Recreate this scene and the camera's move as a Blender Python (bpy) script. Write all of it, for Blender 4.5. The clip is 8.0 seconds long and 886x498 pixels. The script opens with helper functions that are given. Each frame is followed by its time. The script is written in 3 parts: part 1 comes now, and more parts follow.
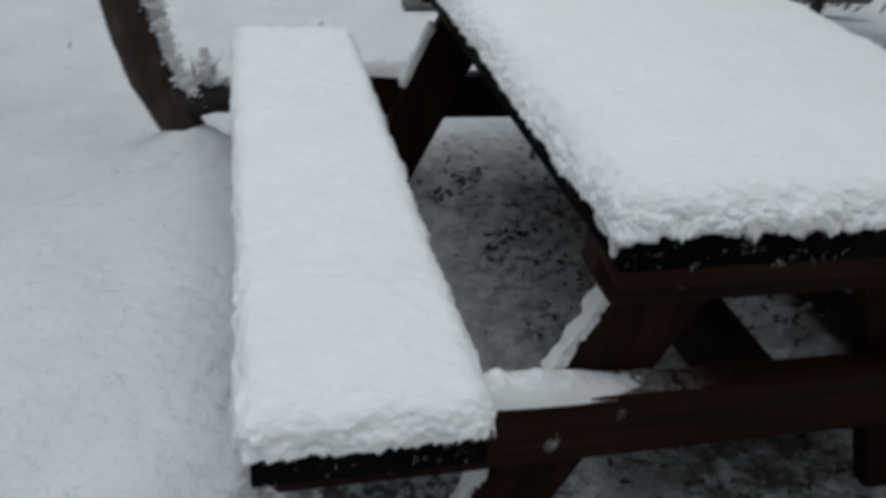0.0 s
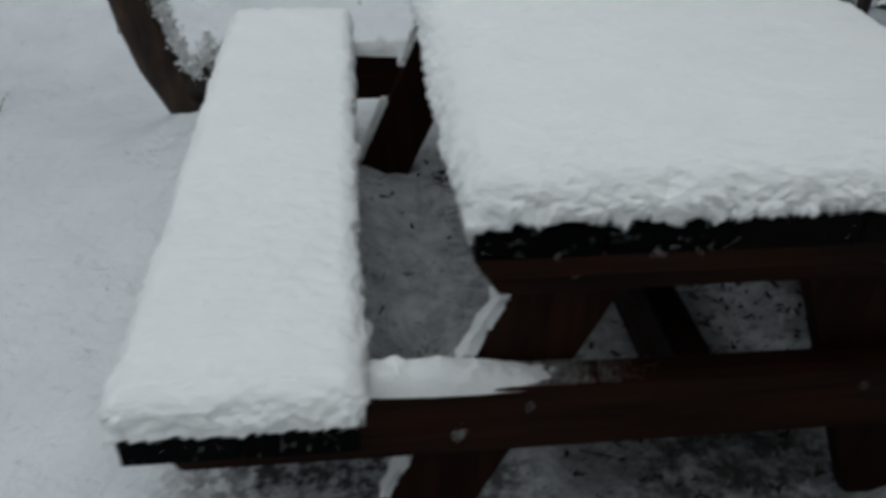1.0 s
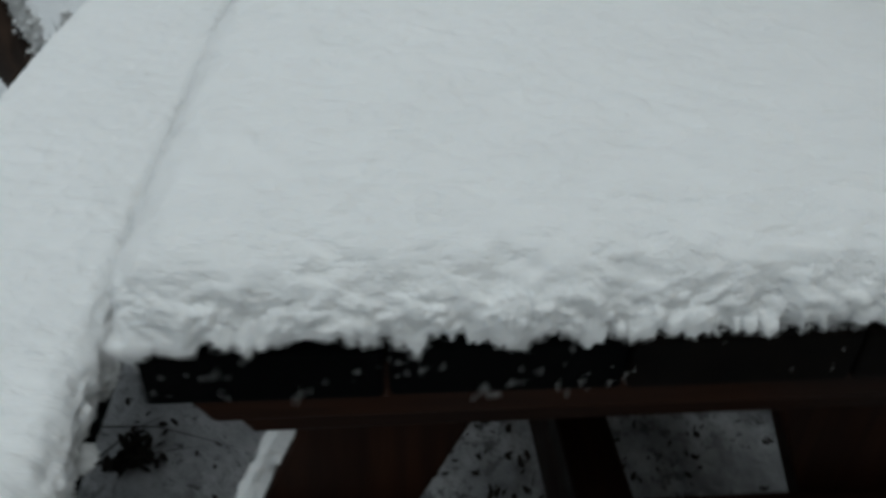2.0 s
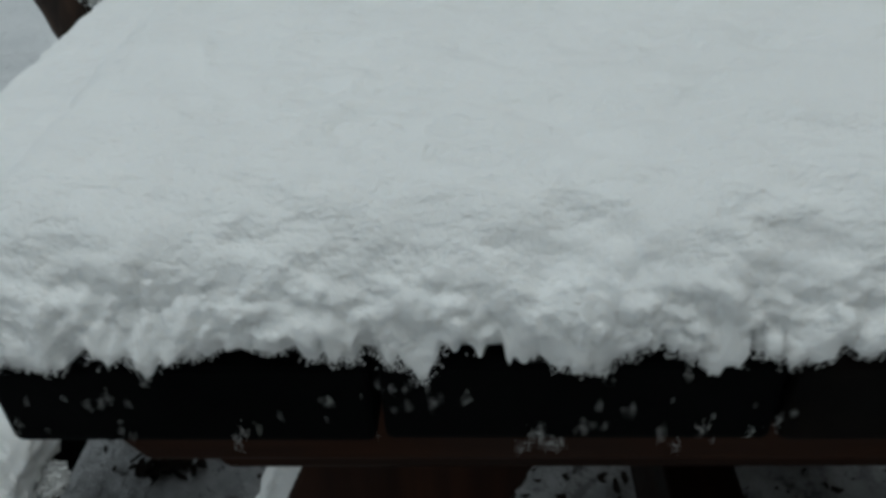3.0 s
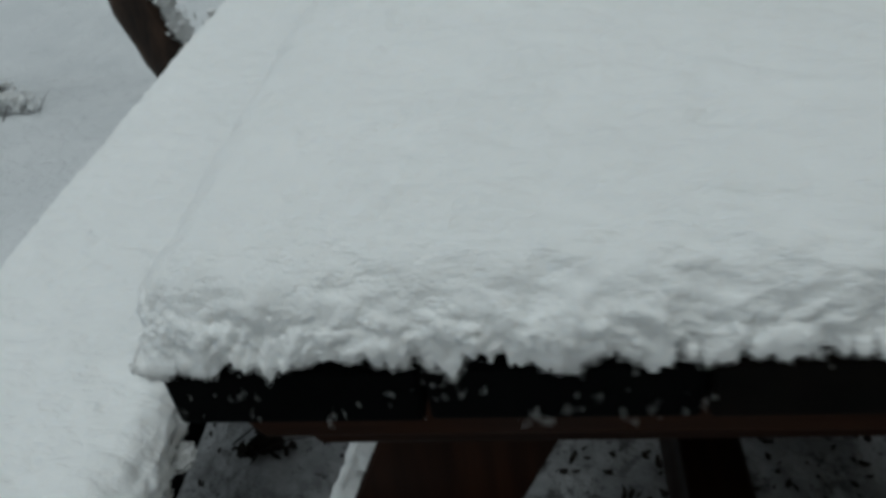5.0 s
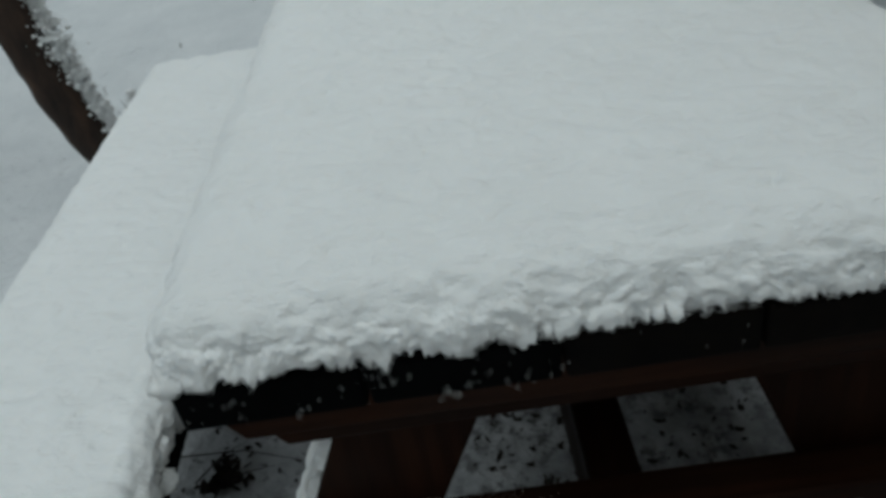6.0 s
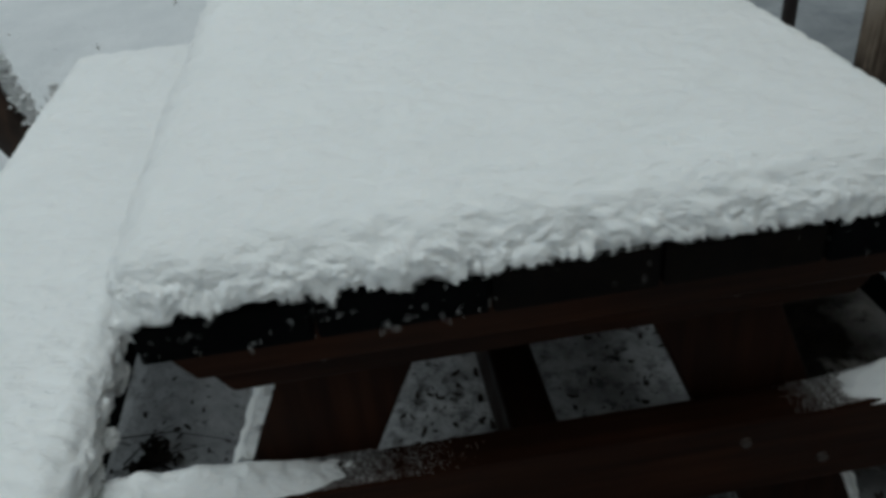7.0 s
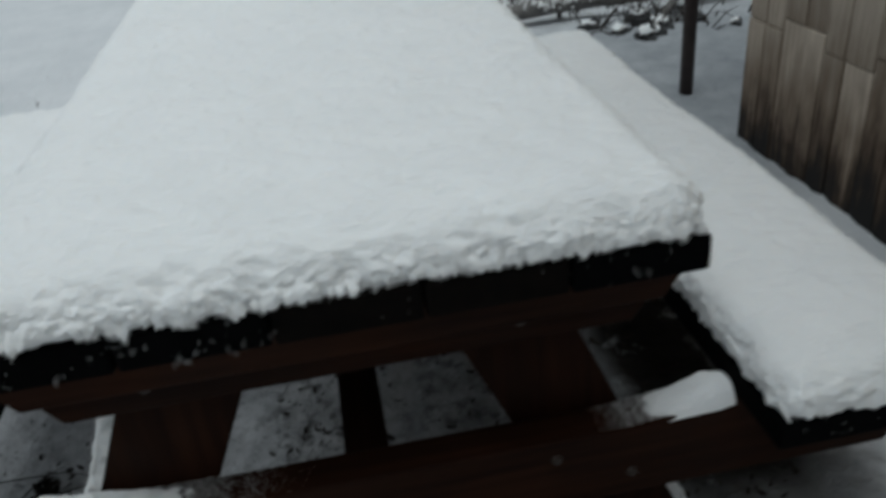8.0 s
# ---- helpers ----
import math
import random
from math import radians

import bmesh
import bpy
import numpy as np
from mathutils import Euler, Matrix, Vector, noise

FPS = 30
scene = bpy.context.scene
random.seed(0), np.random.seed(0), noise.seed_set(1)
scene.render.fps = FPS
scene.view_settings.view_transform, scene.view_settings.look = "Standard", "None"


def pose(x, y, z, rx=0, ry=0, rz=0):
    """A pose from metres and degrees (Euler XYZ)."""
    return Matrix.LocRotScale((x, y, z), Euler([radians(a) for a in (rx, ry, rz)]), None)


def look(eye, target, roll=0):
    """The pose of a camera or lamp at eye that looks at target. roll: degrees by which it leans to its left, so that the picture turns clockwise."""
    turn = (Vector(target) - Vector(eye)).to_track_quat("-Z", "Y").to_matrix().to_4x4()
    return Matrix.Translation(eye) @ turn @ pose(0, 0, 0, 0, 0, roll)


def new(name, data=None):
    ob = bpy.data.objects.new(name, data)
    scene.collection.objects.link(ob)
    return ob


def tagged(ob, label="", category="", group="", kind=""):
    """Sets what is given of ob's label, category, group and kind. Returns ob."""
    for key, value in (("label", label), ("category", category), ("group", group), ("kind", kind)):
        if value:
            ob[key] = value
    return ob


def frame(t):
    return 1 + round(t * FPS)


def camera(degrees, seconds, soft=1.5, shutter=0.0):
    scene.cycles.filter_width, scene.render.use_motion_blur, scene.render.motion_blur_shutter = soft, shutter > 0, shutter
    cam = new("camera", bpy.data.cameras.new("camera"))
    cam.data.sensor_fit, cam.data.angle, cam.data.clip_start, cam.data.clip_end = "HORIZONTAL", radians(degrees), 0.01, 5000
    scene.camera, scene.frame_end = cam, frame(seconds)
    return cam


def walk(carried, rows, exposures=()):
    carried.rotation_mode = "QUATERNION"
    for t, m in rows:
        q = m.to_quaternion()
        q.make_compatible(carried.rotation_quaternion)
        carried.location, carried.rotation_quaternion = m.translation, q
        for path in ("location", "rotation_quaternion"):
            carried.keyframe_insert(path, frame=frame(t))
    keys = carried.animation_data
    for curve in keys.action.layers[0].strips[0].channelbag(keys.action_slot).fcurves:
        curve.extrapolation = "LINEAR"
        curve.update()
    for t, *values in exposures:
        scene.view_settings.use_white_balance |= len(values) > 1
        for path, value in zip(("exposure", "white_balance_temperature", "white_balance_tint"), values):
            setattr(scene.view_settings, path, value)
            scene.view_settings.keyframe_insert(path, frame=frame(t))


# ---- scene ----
cam = camera(57.9, 8.0, soft=3.7, shutter=0.5)
PATH = [
    (0, (-0.459, -0.785, 1.275), (0.0, 0.839, 0.201), 5.9),
    (0.5, (-0.315, -0.841, 1.27), (-0.092, 0.79, 0.134), 2.2),
    (1, (-0.135, -0.809, 1.288), (0.064, 0.826, 0.153), 1.5),
    (1.5, (0.053, -0.554, 1.2), (0.235, 1.079, 0.061), 0.7),
    (1.7, (0.096, -0.475, 1.16), (0.296, 1.161, 0.027), 0.5),
    (2, (0.164, -0.405, 1.112), (0.338, 1.232, -0.025), 2.2),
    (2.2, (0.209, -0.361, 1.081), (0.242, 1.282, -0.059), 2.5),
    (3.3, (0.215, -0.219, 0.95), (0.089, 1.391, -0.229), -4.1),
    (3.5, (0.194, -0.211, 0.936), (0.024, 1.377, -0.267), -5.3),
    (3.6, (0.187, -0.203, 0.932), (0.021, 1.387, -0.27), -5.0),
    (4, (0.164, -0.178, 0.941), (-0.035, 1.436, -0.224), -5.6),
    (4.5, (0.185, -0.197, 0.976), (-0.088, 1.38, -0.224), -8.0),
    (4.8, (0.224, -0.283, 1.051), (-0.032, 1.312, -0.129), -7.2),
    (5, (0.252, -0.341, 1.09), (-0.009, 1.258, -0.082), -7.9),
    (5.2, (0.282, -0.389, 1.137), (0.033, 1.226, -0.016), -9.9),
    (6.3, (0.262, -0.536, 1.209), (0.276, 1.129, 0.1), -8.0),
    (6.5, (0.229, -0.559, 1.218), (0.285, 1.109, 0.116), -7.0),
    (6.7, (0.222, -0.592, 1.209), (0.313, 1.078, 0.111), -6.5),
    (7, (0.243, -0.61, 1.19), (0.399, 1.054, 0.091), -5.4),
    (7.2, (0.268, -0.623, 1.193), (0.437, 1.044, 0.101), -5.1),
    (7.5, (0.326, -0.651, 1.187), (0.521, 1.014, 0.097), -5.3),
    (8, (0.443, -0.74, 1.231), (0.668, 0.969, 0.217), -5.7),
]
walk(cam, [(t, look(eye, target, roll)) for t, eye, target, roll in PATH],
     exposures=[(0.0, -0.2, 5900, 6), (0.5, -0.34, 5920, 6), (1.0, -0.38, 5950, 5), (2.0, -0.4, 5920, 2), (3.5, -0.5, 5900, 0), (4.5, -0.52, 5900, 0), (6.5, -0.44, 5920, -1), (7.5, -0.32, 5900, 1), (8.0, -0.2, 5930, 3)])

# ---- light: an overcast winter day ----
world = bpy.data.worlds.new("overcast_sky")
scene.world = world
world.use_nodes = True
wn, wl = world.node_tree.nodes, world.node_tree.links
sky = wn.new("ShaderNodeTexSky")
sky.sky_type, sky.sun_disc = "NISHITA", False
sky.sun_elevation, sky.sun_rotation = radians(82), radians(200)
sky.air_density, sky.dust_density = 1.0, 4.0
dull = wn.new("ShaderNodeHueSaturation")
dull.inputs["Saturation"].default_value = 0.12
wl.new(sky.outputs["Color"], dull.inputs["Color"])
wl.new(dull.outputs["Color"], wn["Background"].inputs["Color"])
wn["Background"].inputs["Strength"].default_value = 0.06
sun = new("sun", bpy.data.lights.new("sun", "SUN"))
sun.data.energy, sun.data.angle, sun.data.color = 1.5, radians(70), (1.0, 0.985, 0.96)
sun.matrix_world = look((0.2, 0.05, 4.6), (0.4, 0.6, 0.5))


# ---- materials ----
def material(name, rough=0.7, metal=0.0):
    m = bpy.data.materials.new(name)
    m.use_nodes = True
    n, l = m.node_tree.nodes, m.node_tree.links
    b = n["Principled BSDF"]
    b.inputs["Roughness"].default_value, b.inputs["Metallic"].default_value = rough, metal
    return m, n, l, b


def coords(n, l, scale=(1, 1, 1), kind="Object"):
    tc, mp = n.new("ShaderNodeTexCoord"), n.new("ShaderNodeMapping")
    mp.inputs["Scale"].default_value = scale
    l.new(tc.outputs[kind], mp.inputs["Vector"])
    return mp.outputs["Vector"]


def noise_tex(n, l, vec, scale, detail=4.0, rough=0.55):
    t = n.new("ShaderNodeTexNoise")
    t.inputs["Scale"].default_value, t.inputs["Detail"].default_value, t.inputs["Roughness"].default_value = scale, detail, rough
    l.new(vec, t.inputs["Vector"])
    return t.outputs["Fac"]


def ramp(n, l, fac, stops):
    r = n.new("ShaderNodeValToRGB")
    while len(r.color_ramp.elements) < len(stops):
        r.color_ramp.elements.new(0.5)
    for e, (p, c) in zip(r.color_ramp.elements, stops):
        e.position, e.color = p, (*c, 1) if len(c) == 3 else (c[0], c[0], c[0], 1)
    l.new(fac, r.inputs["Fac"])
    return r.outputs["Color"]


def mix(n, l, kind, fac, a, b):
    m = n.new("ShaderNodeMix")
    m.data_type, m.blend_type = "RGBA", kind
    for sock, v in ((m.inputs[0], fac), (m.inputs[6], a), (m.inputs[7], b)):
        if isinstance(v, (int, float)):
            sock.default_value = v
        elif isinstance(v, tuple):
            sock.default_value = (*v, 1)
        else:
            l.new(v, sock)
    return m.outputs[2]


def calc(n, l, op, a, b):
    m = n.new("ShaderNodeMath")
    m.operation, m.use_clamp = op, op in ("ADD", "SUBTRACT")
    for sock, v in ((m.inputs[0], a), (m.inputs[1], b)):
        if isinstance(v, (int, float)):
            sock.default_value = v
        else:
            l.new(v, sock)
    return m.outputs[0]


def bump(n, l, b, height, strength, dist, chain=None):
    k = n.new("ShaderNodeBump")
    k.inputs["Strength"].default_value, k.inputs["Distance"].default_value = strength, dist
    l.new(height, k.inputs["Height"])
    if chain is not None:
        l.new(chain, k.inputs["Normal"])
    l.new(k.outputs["Normal"], b.inputs["Normal"])
    return k.outputs["Normal"]


def snow_material(name, tint=(0.885, 0.893, 0.886)):
    m, n, l, b = material(name, 0.85)
    v = coords(n, l)
    big = noise_tex(n, l, v, 9, 3)
    l.new(ramp(n, l, big, [(0.3, tuple(c * 0.965 for c in tint)), (0.7, tint)]), b.inputs["Base Color"])
    b.inputs["Subsurface Weight"].default_value = 0.5
    b.inputs["Subsurface Radius"].default_value = (0.9, 0.95, 1.0)
    b.inputs["Subsurface Scale"].default_value = 0.007
    b.inputs["Specular IOR Level"].default_value = 0.06
    dents = ramp(n, l, noise_tex(n, l, coords(n, l, (1.0, 2.1, 1.2)), 23, 4, 0.6), [(0.47, (1.0,)), (0.66, (0.0,))])
    first = bump(n, l, b, dents, 0.42, 0.0065)
    first = bump(n, l, b, noise_tex(n, l, v, 60, 5, 0.7), 0.3, 0.006, first)
    bump(n, l, b, noise_tex(n, l, v, 380, 3, 0.7), 0.75, 0.0018, first)
    return m


SNOW = snow_material("snow")


def stained_wood(name, dark, light, along, rough=0.55, scale=1.0, gloss=0.05):
    """Stained timber; along is the axis of its grain."""
    m, n, l, b = material(name, rough)
    sc = [26.0 * scale] * 3
    sc["xyz".index(along)] = 1.6 * scale
    v = coords(n, l, tuple(sc))
    grain = noise_tex(n, l, v, 1.6, 6, 0.6)
    wear = noise_tex(n, l, coords(n, l), 7, 4)
    info = n.new("ShaderNodeObjectInfo")
    tone = ramp(n, l, info.outputs["Random"], [(0, (0.75,)), (1, (1.2,))])
    col = ramp(n, l, grain, [(0.3, dark), (0.72, light)])
    col = mix(n, l, "MULTIPLY", 1.0, col, tone)
    col = mix(n, l, "MULTIPLY", 0.6, col, ramp(n, l, wear, [(0.3, (0.45,)), (0.65, (1.0,))]))
    l.new(col, b.inputs["Base Color"])
    l.new(ramp(n, l, wear, [(0.3, (rough - 0.15,)), (0.7, (rough + 0.2,))]), b.inputs["Roughness"])
    b.inputs["Specular IOR Level"].default_value = gloss
    bump(n, l, b, grain, 0.25, 0.0025)
    return m


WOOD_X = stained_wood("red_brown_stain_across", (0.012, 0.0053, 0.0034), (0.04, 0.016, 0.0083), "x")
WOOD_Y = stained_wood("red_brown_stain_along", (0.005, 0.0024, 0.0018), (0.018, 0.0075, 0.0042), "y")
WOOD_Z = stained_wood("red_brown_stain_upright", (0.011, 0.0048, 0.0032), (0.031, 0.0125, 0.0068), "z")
WOOD_BROWN_WET = stained_wood("wet_brown_black_plank", (0.0012, 0.001, 0.0009), (0.0055, 0.0037, 0.0027), "y", 0.7, 1.0, 0.05)
WOOD_DARK = stained_wood("wet_black_plank", (0.0006, 0.0008, 0.001), (0.0022, 0.0025, 0.0027), "y", 0.75, 1.0, 0.03)


def bark_material(name, a, c):
    m, n, l, b = material(name, 0.85)
    v = coords(n, l, (30, 30, 7))
    g = noise_tex(n, l, v, 1.0, 6, 0.65)
    col = ramp(n, l, g, [(0.32, a), (0.7, c)])
    col = mix(n, l, "MULTIPLY", 0.7, col, ramp(n, l, noise_tex(n, l, coords(n, l), 9, 4), [(0.35, (0.3,)), (0.65, (1.0,))]))
    l.new(col, b.inputs["Base Color"])
    bump(n, l, b, g, 0.8, 0.012)
    return m


BARK = bark_material("brown_bark", (0.01, 0.0065, 0.0048), (0.075, 0.04, 0.023))
BARK_DARK = bark_material("dark_bark", (0.012, 0.009, 0.008), (0.05, 0.035, 0.026))


def plain(name, col, rough=0.7, metal=0.0, var=0.35, scale=40):
    m, n, l, b = material(name, rough, metal)
    v = coords(n, l)
    t = noise_tex(n, l, v, scale, 4)
    l.new(ramp(n, l, t, [(0.3, tuple(x * (1 - var) for x in col)), (0.7, col)]), b.inputs["Base Color"])
    bump(n, l, b, t, 0.3, 0.003)
    return m


STEEL = plain("rusted_steel", (0.03, 0.018, 0.012), 0.6, 0.0)
POST_METAL = plain("rusty_dark_post", (0.05, 0.034, 0.03), 0.7, 0.0, 0.5, 30)
LEAF = plain("dead_leaf", (0.03, 0.022, 0.016), 0.9, 0, 0.5, 90)
GRASS = plain("withered_grass", (0.05, 0.048, 0.024), 0.9, 0, 0.5, 60)
ROCK = plain("dark_stone", (0.06, 0.06, 0.06), 0.85, 0, 0.6, 14)
RAIL = plain("grey_weathered_log", (0.21, 0.2, 0.19), 0.85, 0, 0.55, 12)
TWIG = plain("dark_twig", (0.03, 0.022, 0.017), 0.9, 0, 0.4, 60)


def board_material():
    """Weathered tan cladding, blackened by damp towards its foot, with pale runs."""
    m, n, l, b = material("weathered_board", 0.85)
    v = coords(n, l, (14, 14, 1.2), "Object")
    info = n.new("ShaderNodeObjectInfo")
    grain = noise_tex(n, l, v, 3, 6, 0.6)
    tan = ramp(n, l, grain, [(0.25, (0.56, 0.48, 0.385)), (0.75, (0.68, 0.59, 0.485))])
    tan = mix(n, l, "MULTIPLY", 1.0, tan, ramp(n, l, info.outputs["Random"], [(0, (0.72,)), (0.5, (0.92,)), (1, (1.3,))]))
    tc, sep = n.new("ShaderNodeTexCoord"), n.new("ShaderNodeSeparateXYZ")
    l.new(tc.outputs["Object"], sep.inputs[0])
    runs = noise_tex(n, l, coords(n, l, (55, 55, 4), "Object"), 1.0, 5, 0.62)
    blot = noise_tex(n, l, coords(n, l, (16, 16, 9), "Object"), 1.0, 5, 0.6)

    def signed(f, mid, k):
        sub, mul = n.new("ShaderNodeMath"), n.new("ShaderNodeMath")
        sub.operation, mul.operation = "SUBTRACT", "MULTIPLY"
        l.new(f, sub.inputs[0])
        sub.inputs[1].default_value = mid
        l.new(sub.outputs[0], mul.inputs[0])
        mul.inputs[1].default_value = k
        return mul.outputs[0]

    edge = calc(n, l, "ADD", calc(n, l, "ADD", calc(n, l, "ADD", sep.outputs["Z"], signed(runs, 0.5, 0.42)), signed(blot, 0.5, 0.3)), signed(info.outputs["Random"], 0.5, 0.16))
    damp = ramp(n, l, edge, [(0.2, (1.0,)), (0.3, (0.86,)), (0.46, (0.55,)), (0.66, (0.08,))])
    wet = mix(n, l, "MIX", ramp(n, l, edge, [(0.12, (0.0,)), (0.36, (1.0,))]), (0.009, 0.0075, 0.0065), (0.12, 0.07, 0.036))
    col = mix(n, l, "MIX", damp, tan, wet)
    l.new(col, b.inputs["Base Color"])
    bump(n, l, b, grain, 0.4, 0.002)
    return m


BOARD = board_material()


def ground_material():
    """Open snow; the thin dusting that lies sheltered below the table lets soil and litter through. Shade is painted in
    there and by the wall.
    """
    m, n, l, b = material("snowy_ground", 0.88)
    v = coords(n, l)
    tc, sep = n.new("ShaderNodeTexCoord"), n.new("ShaderNodeSeparateXYZ")
    l.new(tc.outputs["Object"], sep.inputs[0])
    wob = calc(n, l, "MULTIPLY", calc(n, l, "SUBTRACT", noise_tex(n, l, v, 5, 4), 0.5), 0.5)

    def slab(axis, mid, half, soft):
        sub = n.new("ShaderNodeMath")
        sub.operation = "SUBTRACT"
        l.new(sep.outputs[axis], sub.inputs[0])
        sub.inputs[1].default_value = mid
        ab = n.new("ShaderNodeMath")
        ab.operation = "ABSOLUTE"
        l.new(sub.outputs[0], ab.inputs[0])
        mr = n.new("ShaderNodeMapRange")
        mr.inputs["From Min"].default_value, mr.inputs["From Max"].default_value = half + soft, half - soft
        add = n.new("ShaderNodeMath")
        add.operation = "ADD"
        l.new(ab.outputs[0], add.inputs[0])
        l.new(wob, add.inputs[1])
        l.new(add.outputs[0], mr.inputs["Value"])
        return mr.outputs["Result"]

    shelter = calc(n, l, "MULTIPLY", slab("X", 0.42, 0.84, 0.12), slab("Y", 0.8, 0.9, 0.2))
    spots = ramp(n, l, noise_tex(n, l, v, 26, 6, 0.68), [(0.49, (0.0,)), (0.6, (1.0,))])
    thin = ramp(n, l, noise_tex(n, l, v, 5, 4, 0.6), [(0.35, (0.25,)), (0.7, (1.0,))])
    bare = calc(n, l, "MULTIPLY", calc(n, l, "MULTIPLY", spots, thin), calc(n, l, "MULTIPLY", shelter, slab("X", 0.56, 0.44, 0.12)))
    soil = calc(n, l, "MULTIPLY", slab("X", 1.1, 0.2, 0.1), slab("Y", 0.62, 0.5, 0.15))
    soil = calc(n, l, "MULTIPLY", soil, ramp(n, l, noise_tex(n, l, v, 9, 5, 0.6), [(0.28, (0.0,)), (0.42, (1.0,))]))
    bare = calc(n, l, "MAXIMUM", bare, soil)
    # darker mottle below the table's front end
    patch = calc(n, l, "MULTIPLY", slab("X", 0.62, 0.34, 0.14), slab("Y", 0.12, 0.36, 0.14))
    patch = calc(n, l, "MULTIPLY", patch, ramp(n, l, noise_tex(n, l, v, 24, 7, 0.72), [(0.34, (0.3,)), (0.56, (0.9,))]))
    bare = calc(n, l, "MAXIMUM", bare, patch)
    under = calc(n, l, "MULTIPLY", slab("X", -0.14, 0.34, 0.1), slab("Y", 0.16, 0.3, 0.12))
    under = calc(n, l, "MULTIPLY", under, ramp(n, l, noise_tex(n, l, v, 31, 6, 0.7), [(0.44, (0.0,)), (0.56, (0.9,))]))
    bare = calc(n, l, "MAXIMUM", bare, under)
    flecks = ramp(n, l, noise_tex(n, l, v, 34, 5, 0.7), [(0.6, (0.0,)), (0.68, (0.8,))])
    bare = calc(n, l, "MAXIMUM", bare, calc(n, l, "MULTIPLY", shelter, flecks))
    # shade below the table, painted into the thin snow as uneven grey
    table_shade = calc(n, l, "MULTIPLY", shelter, ramp(n, l, noise_tex(n, l, v, 11, 5, 0.65), [(0.32, (0.25,)), (0.66, (0.85,))]))
    snow = ramp(n, l, noise_tex(n, l, v, 4, 3), [(0.3, (0.69, 0.71, 0.725)), (0.7, (0.77, 0.785, 0.795))])
    snow = mix(n, l, "MIX", table_shade, snow, (0.26, 0.27, 0.28))
    # shade beyond the board wall's end, painted into the snow colour
    wall_shade = calc(n, l, "MULTIPLY", slab("X", 2.3, 0.95, 0.25), slab("Y", 2.3, 1.0, 0.3))
    snow = mix(n, l, "MIX", calc(n, l, "MULTIPLY", wall_shade, ramp(n, l, noise_tex(n, l, v, 7, 5, 0.6), [(0.3, (0.55,)), (0.7, (0.85,))])), snow, (0.23, 0.25, 0.27))
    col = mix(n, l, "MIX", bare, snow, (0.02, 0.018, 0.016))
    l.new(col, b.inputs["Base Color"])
    b.inputs["Specular IOR Level"].default_value = 0.2
    first = bump(n, l, b, noise_tex(n, l, v, 24, 5, 0.62), 0.85, 0.035)
    bump(n, l, b, noise_tex(n, l, v, 300, 2), 0.3, 0.002, first)
    return m


GROUND = ground_material()


# ---- shapes ----
def mesh_of(name, verts, faces, mat, smooth=False):
    me = bpy.data.meshes.new(name)
    me.from_pydata([tuple(map(float, v)) for v in verts], [], faces)
    if smooth:
        me.polygons.foreach_set("use_smooth", [True] * len(me.polygons))
    me.materials.append(mat)
    me.update()
    return me


def part(name, bm, mat, parent, label=""):
    """Links a bmesh as one mesh object under a thing or a part."""
    me = bpy.data.meshes.new(name)
    bmesh.ops.recalc_face_normals(bm, faces=bm.faces)
    bm.to_mesh(me)
    bm.free()
    me.materials.append(mat)
    ob = new(name, me)
    ob.parent = parent
    return tagged(ob, label)


def thing(name, label, category, at=(0, 0, 0), group="", kind=""):
    ob = new(name)
    ob.empty_display_size = 0.1
    ob.matrix_world = pose(*at)
    return tagged(ob, label, category, group, kind)


def wobble(bm, amount, freq=9.0, seed=0.0):
    for v in bm.verts:
        v.co += noise.noise_vector(v.co * freq + Vector((seed, 0, 0))) * amount


def timber(x0, x1, y0, y1, z0, z1, round_off=0.004, cuts=0, seed=0.0, worn=0.0012):
    """A sawn timber with softened edges, slightly out of true."""
    bm = bmesh.new()
    bmesh.ops.create_cube(bm, size=1)
    for v in bm.verts:
        v.co = Vector(((x0 + x1) / 2 + v.co.x * (x1 - x0), (y0 + y1) / 2 + v.co.y * (y1 - y0), (z0 + z1) / 2 + v.co.z * (z1 - z0)))
    long = [max(x1 - x0, 0), max(y1 - y0, 0), max(z1 - z0, 0)]
    ax = long.index(max(long))
    if cuts:
        edges = [e for e in bm.edges if abs((e.verts[0].co - e.verts[1].co)[ax]) > 0.5 * long[ax]]
        bmesh.ops.subdivide_edges(bm, edges=edges, cuts=cuts)
    sharp = [e for e in bm.edges if len(e.link_faces) == 2 and e.calc_face_angle(0) > 0.5]
    bmesh.ops.bevel(bm, geom=sharp, offset=round_off, segments=2, affect="EDGES", profile=0.5)
    wobble(bm, worn, 7.0, seed)
    return bm


def prism(outline, y0, y1, round_off=0.004, seed=0.0):
    """A board cut to an outline in x and z, between two depths y."""
    bm = bmesh.new()
    a = [bm.verts.new((x, y0, z)) for x, z in outline]
    b = [bm.verts.new((x, y1, z)) for x, z in outline]
    bm.faces.new(a)
    bm.faces.new(list(reversed(b)))
    for i in range(len(a)):
        j = (i + 1) % len(a)
        bm.faces.new((a[j], a[i], b[i], b[j]))
    bmesh.ops.recalc_face_normals(bm, faces=bm.faces)
    bmesh.ops.bevel(bm, geom=list(bm.edges), offset=round_off, segments=2, affect="EDGES", profile=0.5)
    wobble(bm, 0.0012, 6.0, seed)
    return bm


